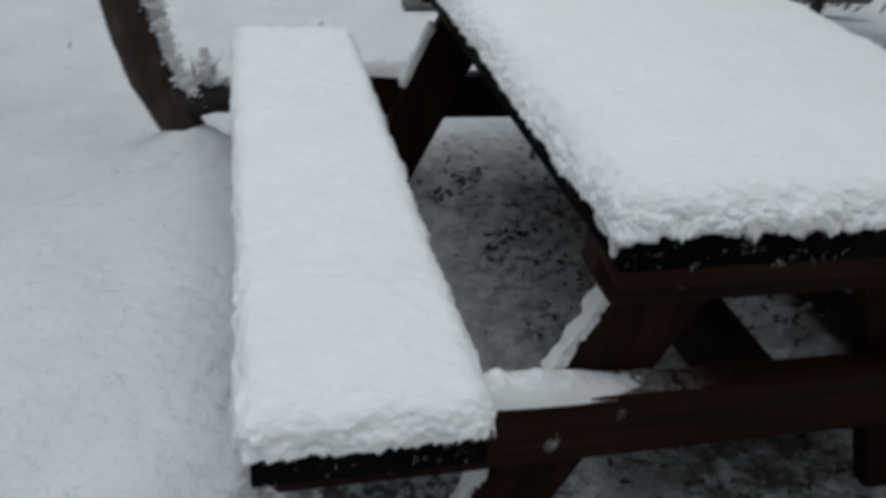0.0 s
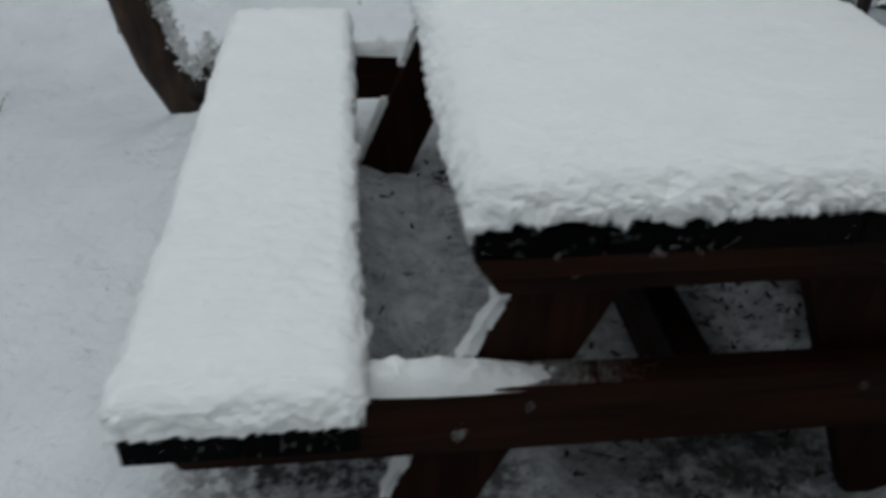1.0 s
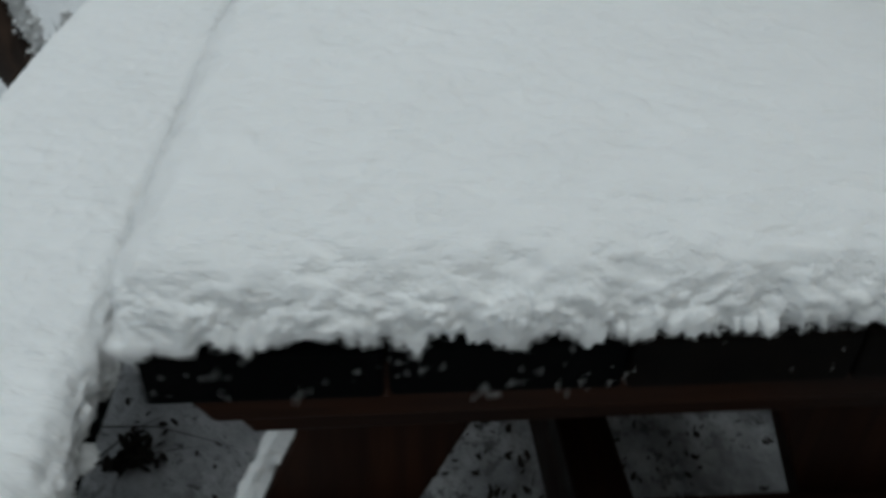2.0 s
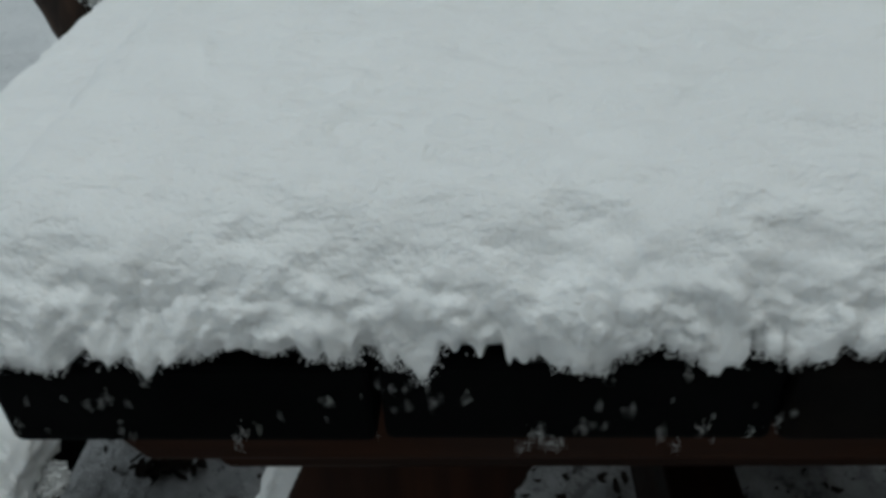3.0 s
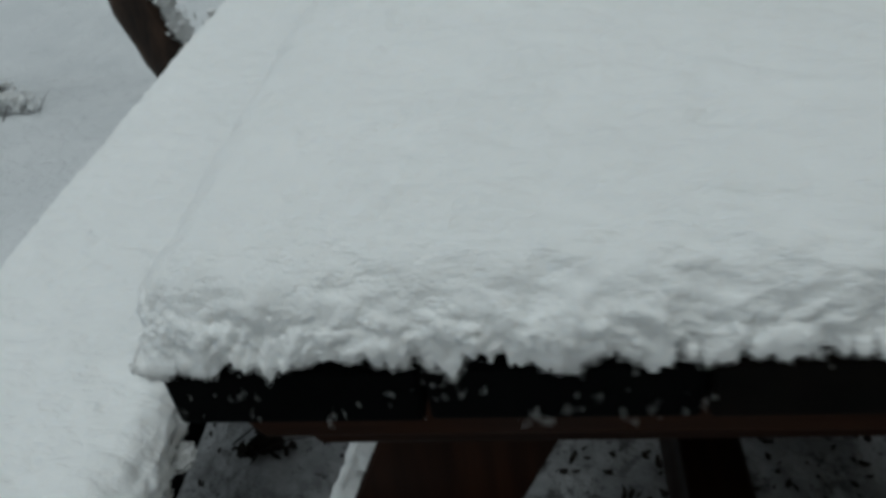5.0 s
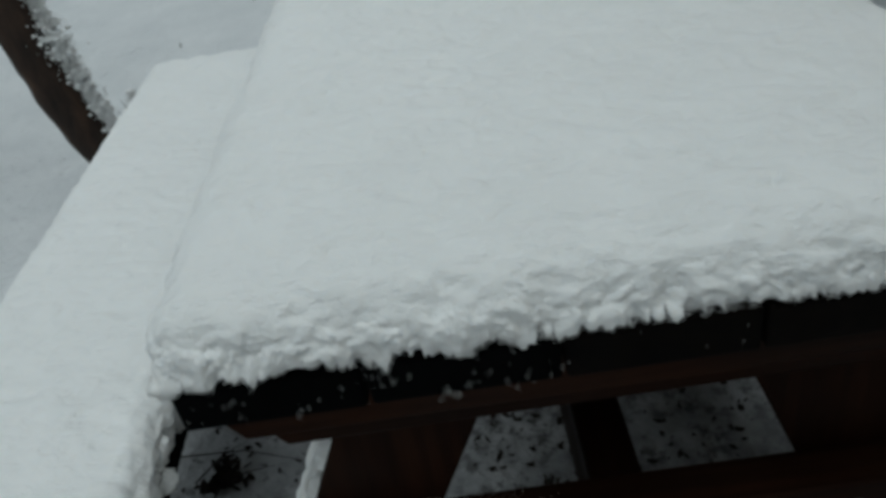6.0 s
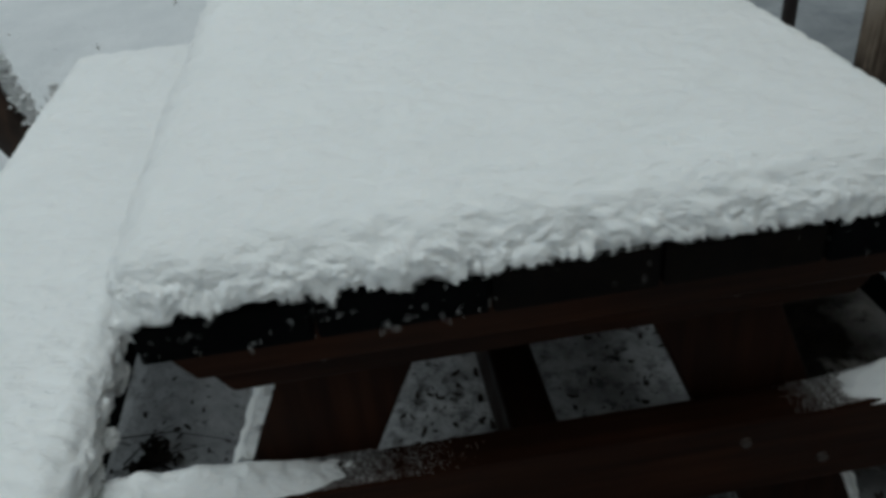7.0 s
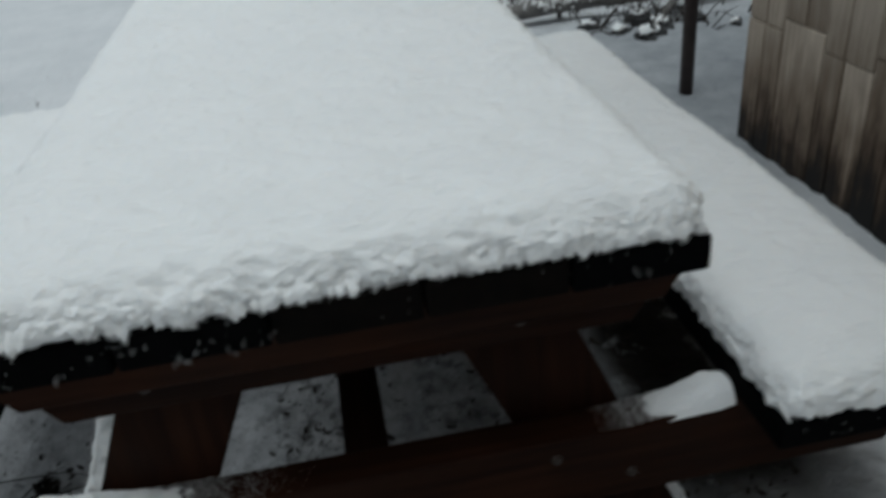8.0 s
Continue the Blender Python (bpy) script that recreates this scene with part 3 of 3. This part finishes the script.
spots += [(rnd.uniform(0.01, 0.34), -0.001, 0.747 - 0.04 * rnd.random() ** 1.8, rnd.uniform(0.0005, 0.0013)) for _ in range(24)]
spots += [(rnd.uniform(0.34, W - 0.01), -0.001, 0.747 - 0.04 * rnd.random() ** 2.2, rnd.uniform(0.0005, 0.0013)) for _ in range(12)]
spots += [(rnd.gauss(0.77, 0.012), -0.001, rnd.gauss(0.716, 0.006), rnd.uniform(0.001, 0.0025)) for _ in range(4)]
clots("face_clots", spots, "crumbs of snow clinging to the dark plank ends")
seat_spots = [(rnd.uniform(-0.465, -0.16), -0.036, 0.457 - 0.045 * rnd.random() ** 1.6, rnd.uniform(0.0006, 0.0017)) for _ in range(36)]
seat_spots += [(rnd.uniform(0.965, 1.26), -0.031, 0.457 - 0.045 * rnd.random() ** 2, rnd.uniform(0.0006, 0.0015)) for _ in range(14)]
seat_spots += [(rnd.gauss(0.003, 0.006), 0.079, rnd.gauss(0.305, 0.004), rnd.uniform(0.002, 0.005)) for _ in range(9)]
seat_spots += [(rnd.gauss(0.12, 0.004), 0.081, rnd.gauss(0.358, 0.004), rnd.uniform(0.0015, 0.003)) for _ in range(4)]
seat_spots += [(0.003 + rnd.gauss(0.8, 0.005), 0.08, rnd.gauss(0.305, 0.004), rnd.uniform(0.001, 0.002)) for _ in range(4)]
clots("face_clots", seat_spots, "crumbs of snow clinging to the bench ends and bolt heads")

# ---- the bent log beside the far end of the bench ----
log = thing("bent_log", "bent brown log leaning from the ground, snow on its upper side", "log", (-0.65, 1.60, 0.05))


def lpart(name, bm, mat, label=""):
    bmesh.ops.translate(bm, verts=bm.verts, vec=(0.65, -1.60, -0.05))
    return part(name, bm, mat, log, label)


spine, rad = [], []
for i in range(30):
    z = -0.02 + 1.2 * i / 29
    bow = sum(float(np.interp(z + d, (-0.1, 0.0, 0.1, 0.2, 0.3, 0.4, 0.5, 0.6, 0.9, 1.2), (-0.53, -0.56, -0.60, -0.655, -0.71, -0.748, -0.772, -0.79, -0.83, -0.87))) for d in (-0.05, 0, 0.05)) / 3
    spine.append((bow, 1.60 + 0.03 * z, z))
    rad.append(0.06 + 0.008 * z)
lpart("trunk", tube(spine, rad, 18, 0.009, 14), BARK)
lpart("stub", tube([(-0.68, 1.61, 0.26), (-0.62, 1.61, 0.275), (-0.56, 1.62, 0.285), (-0.5, 1.63, 0.285), (-0.46, 1.64, 0.285)], [0.05, 0.05, 0.048, 0.046, 0.04], 14, 0.012, 18), BARK_DARK, "broken dark stub of the log")


def fluff(name, pts, r, label, seed, count, big=0.012):
    """Loose, feathery snow heaped along a limb: many sunk crumbs and grains."""
    luck, verts, faces = random.Random(int(seed * 10) + 3), [], []
    for k in range(count * 3):
        q = luck.uniform(0, len(pts) - 1.001)
        i = int(q)
        p = Vector(pts[i]).lerp(Vector(pts[i + 1]), q - i)
        spread = r[i] + (r[i + 1] - r[i]) * (q - i)
        ragged = 0.55 + 0.9 * max(0, noise.noise(p * 21 + Vector((seed, 0, 0))) + 0.4)
        fine = k >= count
        d = Vector((luck.gauss(0, 1), luck.gauss(0, 1), luck.gauss(0, 1)))
        at = p + d * spread * ragged * (0.62 if fine else 0.5)
        size = luck.uniform(0.001, 0.0028) if fine else luck.uniform(0.4, 1.0) * big * (1 - 0.2 * min(d.length, 3))
        first = len(verts)
        if fine:
            verts += [at + Vector(co) * size * luck.uniform(0.5, 1.6) for co in GRAIN_V]
            faces += [tuple(first + n for n in f) for f in GRAIN_F]
        else:
            verts += [at + co * size * (1 + 0.4 * noise.noise(co * 1.4 + at * 131) + 0.3 * noise.noise(co * 3.3 + at * 77)) for co in CRUMB_V]
            faces += [tuple(first + n for n in f) for f in CRUMB_F]
    return snow_thing(name, mesh_of(name, verts, faces, SNOW, True), label)


fluff("log_snow", [(x + 0.082, y - 0.02, z + 0.02) for x, y, z in spine[7:27:2]], [0.018, 0.03, 0.034, 0.03, 0.032, 0.034, 0.03, 0.03, 0.03, 0.02],
      "loose snow plastered on the upper side of the bent log", 0.4, 1700, 0.0115)
fluff("log_snow", [(-0.66, 1.6, 0.335), (-0.61, 1.6, 0.35), (-0.56, 1.61, 0.35), (-0.5, 1.62, 0.34), (-0.45, 1.63, 0.325)], [0.008, 0.015, 0.017, 0.017, 0.012],
      "loose snow heaped on the broken stub of the log", 2.4, 420, 0.0115)
twigs = bmesh.new()
rnd = random.Random(8)


def blade(bm, base, tip, w):
    base, tip = Vector(base), Vector(tip)
    d = (tip - base).normalized()
    s = d.cross(Vector((0.3, 0.8, 0.1))).normalized() * w
    u = d.cross(s).normalized() * w
    mid = (base + tip) / 2 + Vector((0, 0, 0.1 * (tip - base).length))
    r1 = [bm.verts.new(base + o) for o in (s, -0.5 * s + 0.87 * u, -0.5 * s - 0.87 * u)]
    r2 = [bm.verts.new(mid + o * 0.7) for o in (s, -0.5 * s + 0.87 * u, -0.5 * s - 0.87 * u)]
    end = bm.verts.new(tip)
    for k in range(3):
        bm.faces.new((r1[k], r1[(k + 1) % 3], r2[(k + 1) % 3], r2[k]))
        bm.faces.new((r2[k], r2[(k + 1) % 3], end))


for k in range(26):
    b = Vector((-0.585 + rnd.gauss(0, 0.02), 1.615 + rnd.gauss(0, 0.02), 0.3))
    blade(twigs, b, b + Vector((rnd.gauss(0.0, 0.035), rnd.gauss(0, 0.03), rnd.uniform(0.05, 0.13))), 0.0045)
lpart("twig_tuft", twigs, TWIG, "dead snow-dusted twigs on the stub")
fluff("twig_snow", [(-0.575, 1.6, 0.36), (-0.57, 1.6, 0.4), (-0.575, 1.61, 0.44)], [0.022, 0.022, 0.016], "snow caught in the twigs of the stub", 6.0, 260, 0.009)

# ---- a second trunk beyond the log ----
trunk = thing("bare_tree", "bare tree with dark rough trunk, snow clotted at its foot", "tree", (-1.63, 1.98, 0.03))
pts = [(-0.01 * i, 0.01 * i, -0.08 + 0.14 * i) for i in range(14)]
part("trunk", tube(pts, [0.1, 0.085, 0.075] + [0.07 - 0.001 * i for i in range(11)], 16, 0.014, 11), BARK_DARK, trunk)
for k in range(5):
    a = k * 1.3 + 0.4
    part("root", tube([(0, 0, 0.06), (0.09 * math.cos(a), 0.09 * math.sin(a), 0.045), (0.13 * math.cos(a), 0.13 * math.sin(a), -0.03)], [0.05, 0.036, 0.012], 9, 0.01, 16), BARK_DARK, trunk)
fluff("trunk_snow", [(-1.63 + 0.13 * math.cos(k), 1.98 + 0.13 * math.sin(k), 0.09) for k in range(7)], [0.03] * 7, "loose snow round the foot of the dark trunk", 9.0, 120)
heap = thing("twig_heap", "small heap of dark twigs dusted with snow beside a trunk", "twigs", (-1.46, 1.93, 0.05))
rnd = random.Random(31)
for k in range(6):
    bm = bmesh.new()
    b = Vector((rnd.gauss(0, 0.045), rnd.gauss(0, 0.04), rnd.uniform(0, 0.03)))
    blade(bm, b, b + Vector((rnd.gauss(0, 0.05), rnd.gauss(0, 0.04), rnd.uniform(0.01, 0.05))), rnd.uniform(0.002, 0.004))
    part("twig", bm, TWIG, heap)
fluff("heap_snow", [(-1.52, 1.93, 0.1), (-1.46, 1.92, 0.11), (-1.4, 1.92, 0.09)], [0.035, 0.04, 0.03], "loose snow caught in the heap of dark twigs", 12.0, 300, 0.013)
for k in range(14):
    a, h = k * 2.4, 1.5 + 0.09 * k
    far_out = Vector((1.15 * math.cos(a), 1.15 * math.sin(a), h + 0.1)) * 1.0
    part("limb", tube([(-0.12, 0.12, h - 0.1), (far_out.x * 0.5, far_out.y * 0.5, h + 0.08), tuple(far_out)], [0.028, 0.017, 0.006], 7, 0.003, 12), BARK_DARK, trunk)

# ---- post, stones, log edging and twigs behind the table ----
post = thing("metal_post", "thin dark rusty metal post standing in the snow", "post", (1.85, 2.11, 0.03))
part("shaft", tube([(0, 0, -0.1), (-0.004, 0, 0.5), (-0.006, 0, 1.1), (-0.01, 0, 1.9)], [0.026, 0.026, 0.026, 0.026], 16, 0.001, 9), POST_METAL, post)
part("cap", tube([(-0.01, 0, 1.9), (-0.01, 0, 1.92)], [0.031, 0.03], 16), POST_METAL, post)


def stone(at, size, seed):
    bm = bmesh.new()
    bmesh.ops.create_icosphere(bm, subdivisions=3, radius=1)
    for v in bm.verts:
        k = 1 + 0.5 * noise.noise(v.co * 1.3 + Vector((seed, 0, 0))) + 0.25 * noise.noise(v.co * 3.5 + Vector((0, seed, 0)))
        v.co = Vector((v.co.x * size[0] * k, v.co.y * size[1] * k, v.co.z * size[2] * k))
    ob = thing("stone", "dark stone half buried and dusted with snow", "stone", at, "stones behind the table")
    part("rock", bm, ROCK, ob)
    cap = bmesh.new()
    bmesh.ops.create_icosphere(cap, subdivisions=3, radius=1)
    for v in cap.verts:
        k = 1 + 0.28 * noise.noise(v.co * 1.3 + Vector((seed, 0, 0))) + 0.18 * noise.noise(v.co * 4 + Vector((seed, 2, 0)))
        v.co = Vector((v.co.x * size[0] * 0.66 * k - size[0] * 0.15, v.co.y * size[1] * 0.7 * k, size[2] * (0.8 + 0.3 * v.co.z) * k - 0.012 * max(0, noise.noise(v.co * 2.2 + Vector((0, seed, 1)))) * 2))
    for f in cap.faces:
        f.smooth = True
    me = bpy.data.meshes.new("stone_snow")
    cap.transform(pose(*at))
    cap.to_mesh(me)
    cap.free()
    me.materials.append(SNOW)
    snow_thing("stone_snow", me, "cap of snow on a dark stone")


for at, size, seed in (((1.99, 2.80, 0.08), (0.075, 0.06, 0.06), 1), ((1.9, 2.95, 0.08), (0.05, 0.05, 0.04), 2), ((2.1, 2.93, 0.09), (0.06, 0.05, 0.05), 3), ((2.3, 3.0, 0.08), (0.06, 0.05, 0.045), 4),
                       ((2.44, 2.84, 0.08), (0.035, 0.03, 0.03), 5), ((2.05, 3.06, 0.1), (0.07, 0.05, 0.05), 6), ((1.8, 3.08, 0.08), (0.06, 0.05, 0.045), 7)):
    stone(at, size, seed)

rail = thing("log_edging", "grey weathered log lying along the edge of the lawn", "log", (1.95, 3.28, 0.12))
part("log", tube([(-1.6 + 0.12 * i, 0.03 * math.sin(i * 0.7), 0.004 * i) for i in range(24)], [0.05 - 0.0005 * i for i in range(24)], 14, 0.006, 9), RAIL, rail)
fluff("edging_snow", [(0.8 + 0.15 * i, 3.275, 0.165 + 0.004 * i) for i in range(14)], [0.02] + [0.03] * 12 + [0.015], "snow along the top of the grey edging log", 3.3, 420, 0.018)
second = thing("log_edging", "grey weathered log lying askew behind the stones", "log", (2.35, 3.2, 0.14))
part("log", tube([(-0.22, -0.2, -0.03), (-0.08, -0.04, 0.01), (0.1, 0.12, 0.03), (0.4, 0.3, 0.06)], [0.02, 0.022, 0.022, 0.02], 10, 0.003, 12), RAIL, second)
for x, y in ((1.72, 3.36), (1.84, 3.42), (2.5, 3.45)):
    stake = thing("garden_stake", "thin dark garden stake standing in the snow", "stake", (x, y, 0.04), "stakes behind the edging")
    part("rod", tube([(0, 0, -0.1), (0.005, 0, 0.5), (0.0, 0, 1.1)], [0.012, 0.012, 0.011], 8), POST_METAL, stake)

shrub = bmesh.new()
rnd = random.Random(21)
for k in range(420):
    b = Vector((rnd.uniform(0.8, 3.4), rnd.uniform(3.42, 4.1), 0.04))
    blade(shrub, b, b + Vector((rnd.gauss(0, 0.12), rnd.gauss(0, 0.1), rnd.uniform(0.15, 0.6))), rnd.uniform(0.003, 0.007))
for k in range(90):
    b = Vector((rnd.gauss(2.15, 0.22), rnd.gauss(3.05, 0.1), 0.07))
    blade(shrub, b, b + Vector((rnd.gauss(0, 0.1), rnd.gauss(0, 0.06), rnd.uniform(0.03, 0.16))), rnd.uniform(0.003, 0.007))
me = bpy.data.meshes.new("bare_shrubs")
shrub.to_mesh(me)
shrub.free()
me.materials.append(TWIG)
tagged(new("bare_shrubs", me), "bare dark twigs of low shrubs behind the edging log", "shrub", kind="stuff")

# ---- litter and grass that pokes through the snow ----
rnd = random.Random(5)
leaf = bmesh.new()
for k in range(1900):
    x, y = rnd.uniform(-0.1, 1.2), rnd.uniform(-0.05, 1.7)
    if noise.noise(Vector((x * 4, y * 4, 2))) < rnd.uniform(-0.5, 0.35):
        continue
    r = 0.003 + 0.008 * rnd.random() ** 1.5
    if x < 0.2 and rnd.random() < 0.94 or (x > 0.9 and (y < 0.1 or y > 1.2)):
        continue
    m = pose(x, y, ground_height(x, y) + 0.003, rnd.gauss(0, 28), rnd.gauss(0, 28), rnd.uniform(0, 360))
    ring = []
    for q in range(7):
        a = q * 2 * math.pi / 7
        k2 = rnd.uniform(0.6, 1.2)
        ring.append(leaf.verts.new(m @ Vector((1.7 * r * k2 * math.cos(a), 0.7 * r * k2 * math.sin(a), 0.5 * r * math.cos(2 * a)))))
    leaf.faces.new(ring)
for k in range(70):
    x, y, r = rnd.gauss(-0.245, 0.028), rnd.gauss(0.535, 0.022), rnd.uniform(0.005, 0.013)
    m = pose(x, y, ground_height(x, y) + 0.004 + 0.012 * rnd.random(), rnd.gauss(0, 30), rnd.gauss(0, 30), rnd.uniform(0, 360))
    leaf.faces.new([leaf.verts.new(m @ Vector((1.5 * r * rnd.uniform(0.6, 1.2) * math.cos(q * 0.898), 0.8 * r * rnd.uniform(0.6, 1.2) * math.sin(q * 0.898), 0))) for q in range(7)])
for k in range(75):
    cx, cy = ((0.13, 1.45), (0.25, 1.52), (0.3, 1.18))[k % 3]
    x, y, r = rnd.gauss(cx, 0.03), rnd.gauss(cy, 0.025), rnd.uniform(0.004, 0.01)
    m = pose(x, y, ground_height(x, y) + 0.004, rnd.gauss(0, 28), rnd.gauss(0, 28), rnd.uniform(0, 360))
    leaf.faces.new([leaf.verts.new(m @ Vector((1.5 * r * rnd.uniform(0.6, 1.2) * math.cos(q * 0.898), 0.8 * r * rnd.uniform(0.6, 1.2) * math.sin(q * 0.898), 0))) for q in range(7)])
for k in range(40):
    x, y, r = rnd.uniform(-0.36, -0.08), rnd.uniform(0.4, 0.78), rnd.uniform(0.003, 0.008)
    m = pose(x, y, ground_height(x, y) + 0.003, rnd.gauss(0, 25), rnd.gauss(0, 25), rnd.uniform(0, 360))
    leaf.faces.new([leaf.verts.new(m @ Vector((1.6 * r * rnd.uniform(0.6, 1.2) * math.cos(q * 0.898), 0.7 * r * rnd.uniform(0.6, 1.2) * math.sin(q * 0.898), 0))) for q in range(7)])
bmesh.ops.solidify(leaf, geom=list(leaf.faces), thickness=0.0006)
me = bpy.data.meshes.new("leaf_litter")
leaf.to_mesh(me)
leaf.free()
me.materials.append(LEAF)
tagged(new("leaf_litter", me), "dark dead leaves scattered in the thin snow under the table", "leaf litter", kind="stuff")

stems = bmesh.new()
for x0, y0, x1, y1 in ((-0.36, 0.6, -0.06, 0.57), (-0.3, 0.53, -0.2, 0.62), (-0.27, 0.5, -0.12, 0.56), (0.1, 1.38, 0.24, 1.2), (0.2, 1.1, 0.32, 1.2), (0.3, 0.3, 0.42, 0.22)):
    a, b = Vector((x0, y0, ground_height(x0, y0) + 0.012)), Vector((x1, y1, ground_height(x1, y1) + 0.016))
    blade(stems, a, b, 0.0024)
me = bpy.data.meshes.new("fallen_twigs")
stems.to_mesh(me)
stems.free()
me.materials.append(TWIG)
tagged(new("fallen_twigs", me), "thin dark twigs lying on the dusted ground", "twigs", kind="stuff")

tuft = bmesh.new()
for k in range(94):
    if k < 90:
        cx, cy = rnd.uniform(-0.15, 1.3), rnd.uniform(-0.1, 1.6)
    else:
        cx, cy = rnd.uniform(-1.6, -0.5), rnd.uniform(0.6, 3.4)
    for q in range(rnd.randint(2, 9) if k < 90 else rnd.randint(1, 2)):
        b = Vector((cx + rnd.gauss(0, 0.012), cy + rnd.gauss(0, 0.012), 0))
        b.z = ground_height(b.x, b.y) - 0.006
        blade(tuft, b, b + Vector((rnd.gauss(0, 0.018), rnd.gauss(0, 0.018), rnd.uniform(0.012, 0.035))), rnd.uniform(0.0009, 0.0018))
for x, y in ((-0.92, 3.22), (-0.62, 3.75), (-0.1, 3.0), (-1.2, 2.9)):
    z = ground_height(x, y)
    for k in range(2):
        blade(tuft, (x + rnd.gauss(0, 0.008), y, z - 0.004), (x + rnd.gauss(0.0, 0.014), y + rnd.gauss(0, 0.01), z + rnd.uniform(0.02, 0.045)), 0.0022)
me = bpy.data.meshes.new("grass_tufts")
tuft.to_mesh(me)
tuft.free()
me.materials.append(GRASS)
tagged(new("grass_tufts", me), "withered grass blades poking through the snow", "grass", kind="stuff")

# ---- board wall beside the far bench ----
wall = thing("board_wall", "weathered tan vertical board wall blackened with damp at its foot", "wall", (1.825, 1.655, 0.0), kind="structure")
part("backing", timber(0.03, 0.075, -3.4, -0.01, -0.05, 2.6, 0.003), WOOD_Z, wall, "dark timber backing")
rnd = random.Random(3)
y, k = 0.0, 0
while y > -3.35:
    w = (0.105, 0.095, 0.11, 0.1, 0.092, 0.12)[k % 6]
    joint = 0.48 + 0.022 * ((k * 5) % 4) - 0.02 * (k % 2)
    for z0, z1 in ((-0.03, joint - 0.002), (joint + 0.002, 2.6)):
        bm = bmesh.new()
        bmesh.ops.create_cube(bm, size=1)
        for v in bm.verts:
            v.co = Vector((0.014 + v.co.x * 0.026, y - w / 2 + v.co.y * (w - 0.004), (z0 + z1) / 2 + v.co.z * (z1 - z0)))
        bmesh.ops.bevel(bm, geom=list(bm.edges), offset=0.002, segments=1, affect="EDGES")
        bmesh.ops.translate(bm, verts=bm.verts, vec=(rnd.uniform(-0.003, 0.003), 0, 0))
        part("board", bm, BOARD, wall)
    y -= w
    k += 1

# unseen overhang, added only to shade the right bench and the boards
part("roof", timber(-0.5, 3.2, -3.6, 0.3, 2.62, 2.74, 0.01), WOOD_DARK, wall, "unseen dark slab added to shade the wall and bench")

# ---- unseen wall added behind the camera: closes the yard, blocks low light ----
BLOCKER = plain("grey_render", (0.22, 0.21, 0.2), 0.9, 0, 0.3, 6)
blocker = thing("wall_blocker", "plain grey unseen wall added to block low light", "wall", (-1.2, -4.6, 0), kind="structure")
part("wall", timber(-8, 6.1, -0.15, 0.15, -0.1, 3.2, 0.01), BLOCKER, blocker)

FENCE = plain("dark_grey_boards", (0.05, 0.052, 0.054), 0.9, 0, 0.5, 9)
fence = thing("wall_fence", "dark grey board fence closing the yard behind the shrubs", "fence", (2.4, 4.55, 0), kind="structure")
for k in range(26):
    bm = timber(-1.95 + k * 0.15, -1.95 + k * 0.15 + 0.144, 0, 0.025, -0.05, 2.0 + 0.02 * (k % 3), 0.003)
    part("slat", bm, FENCE, fence)
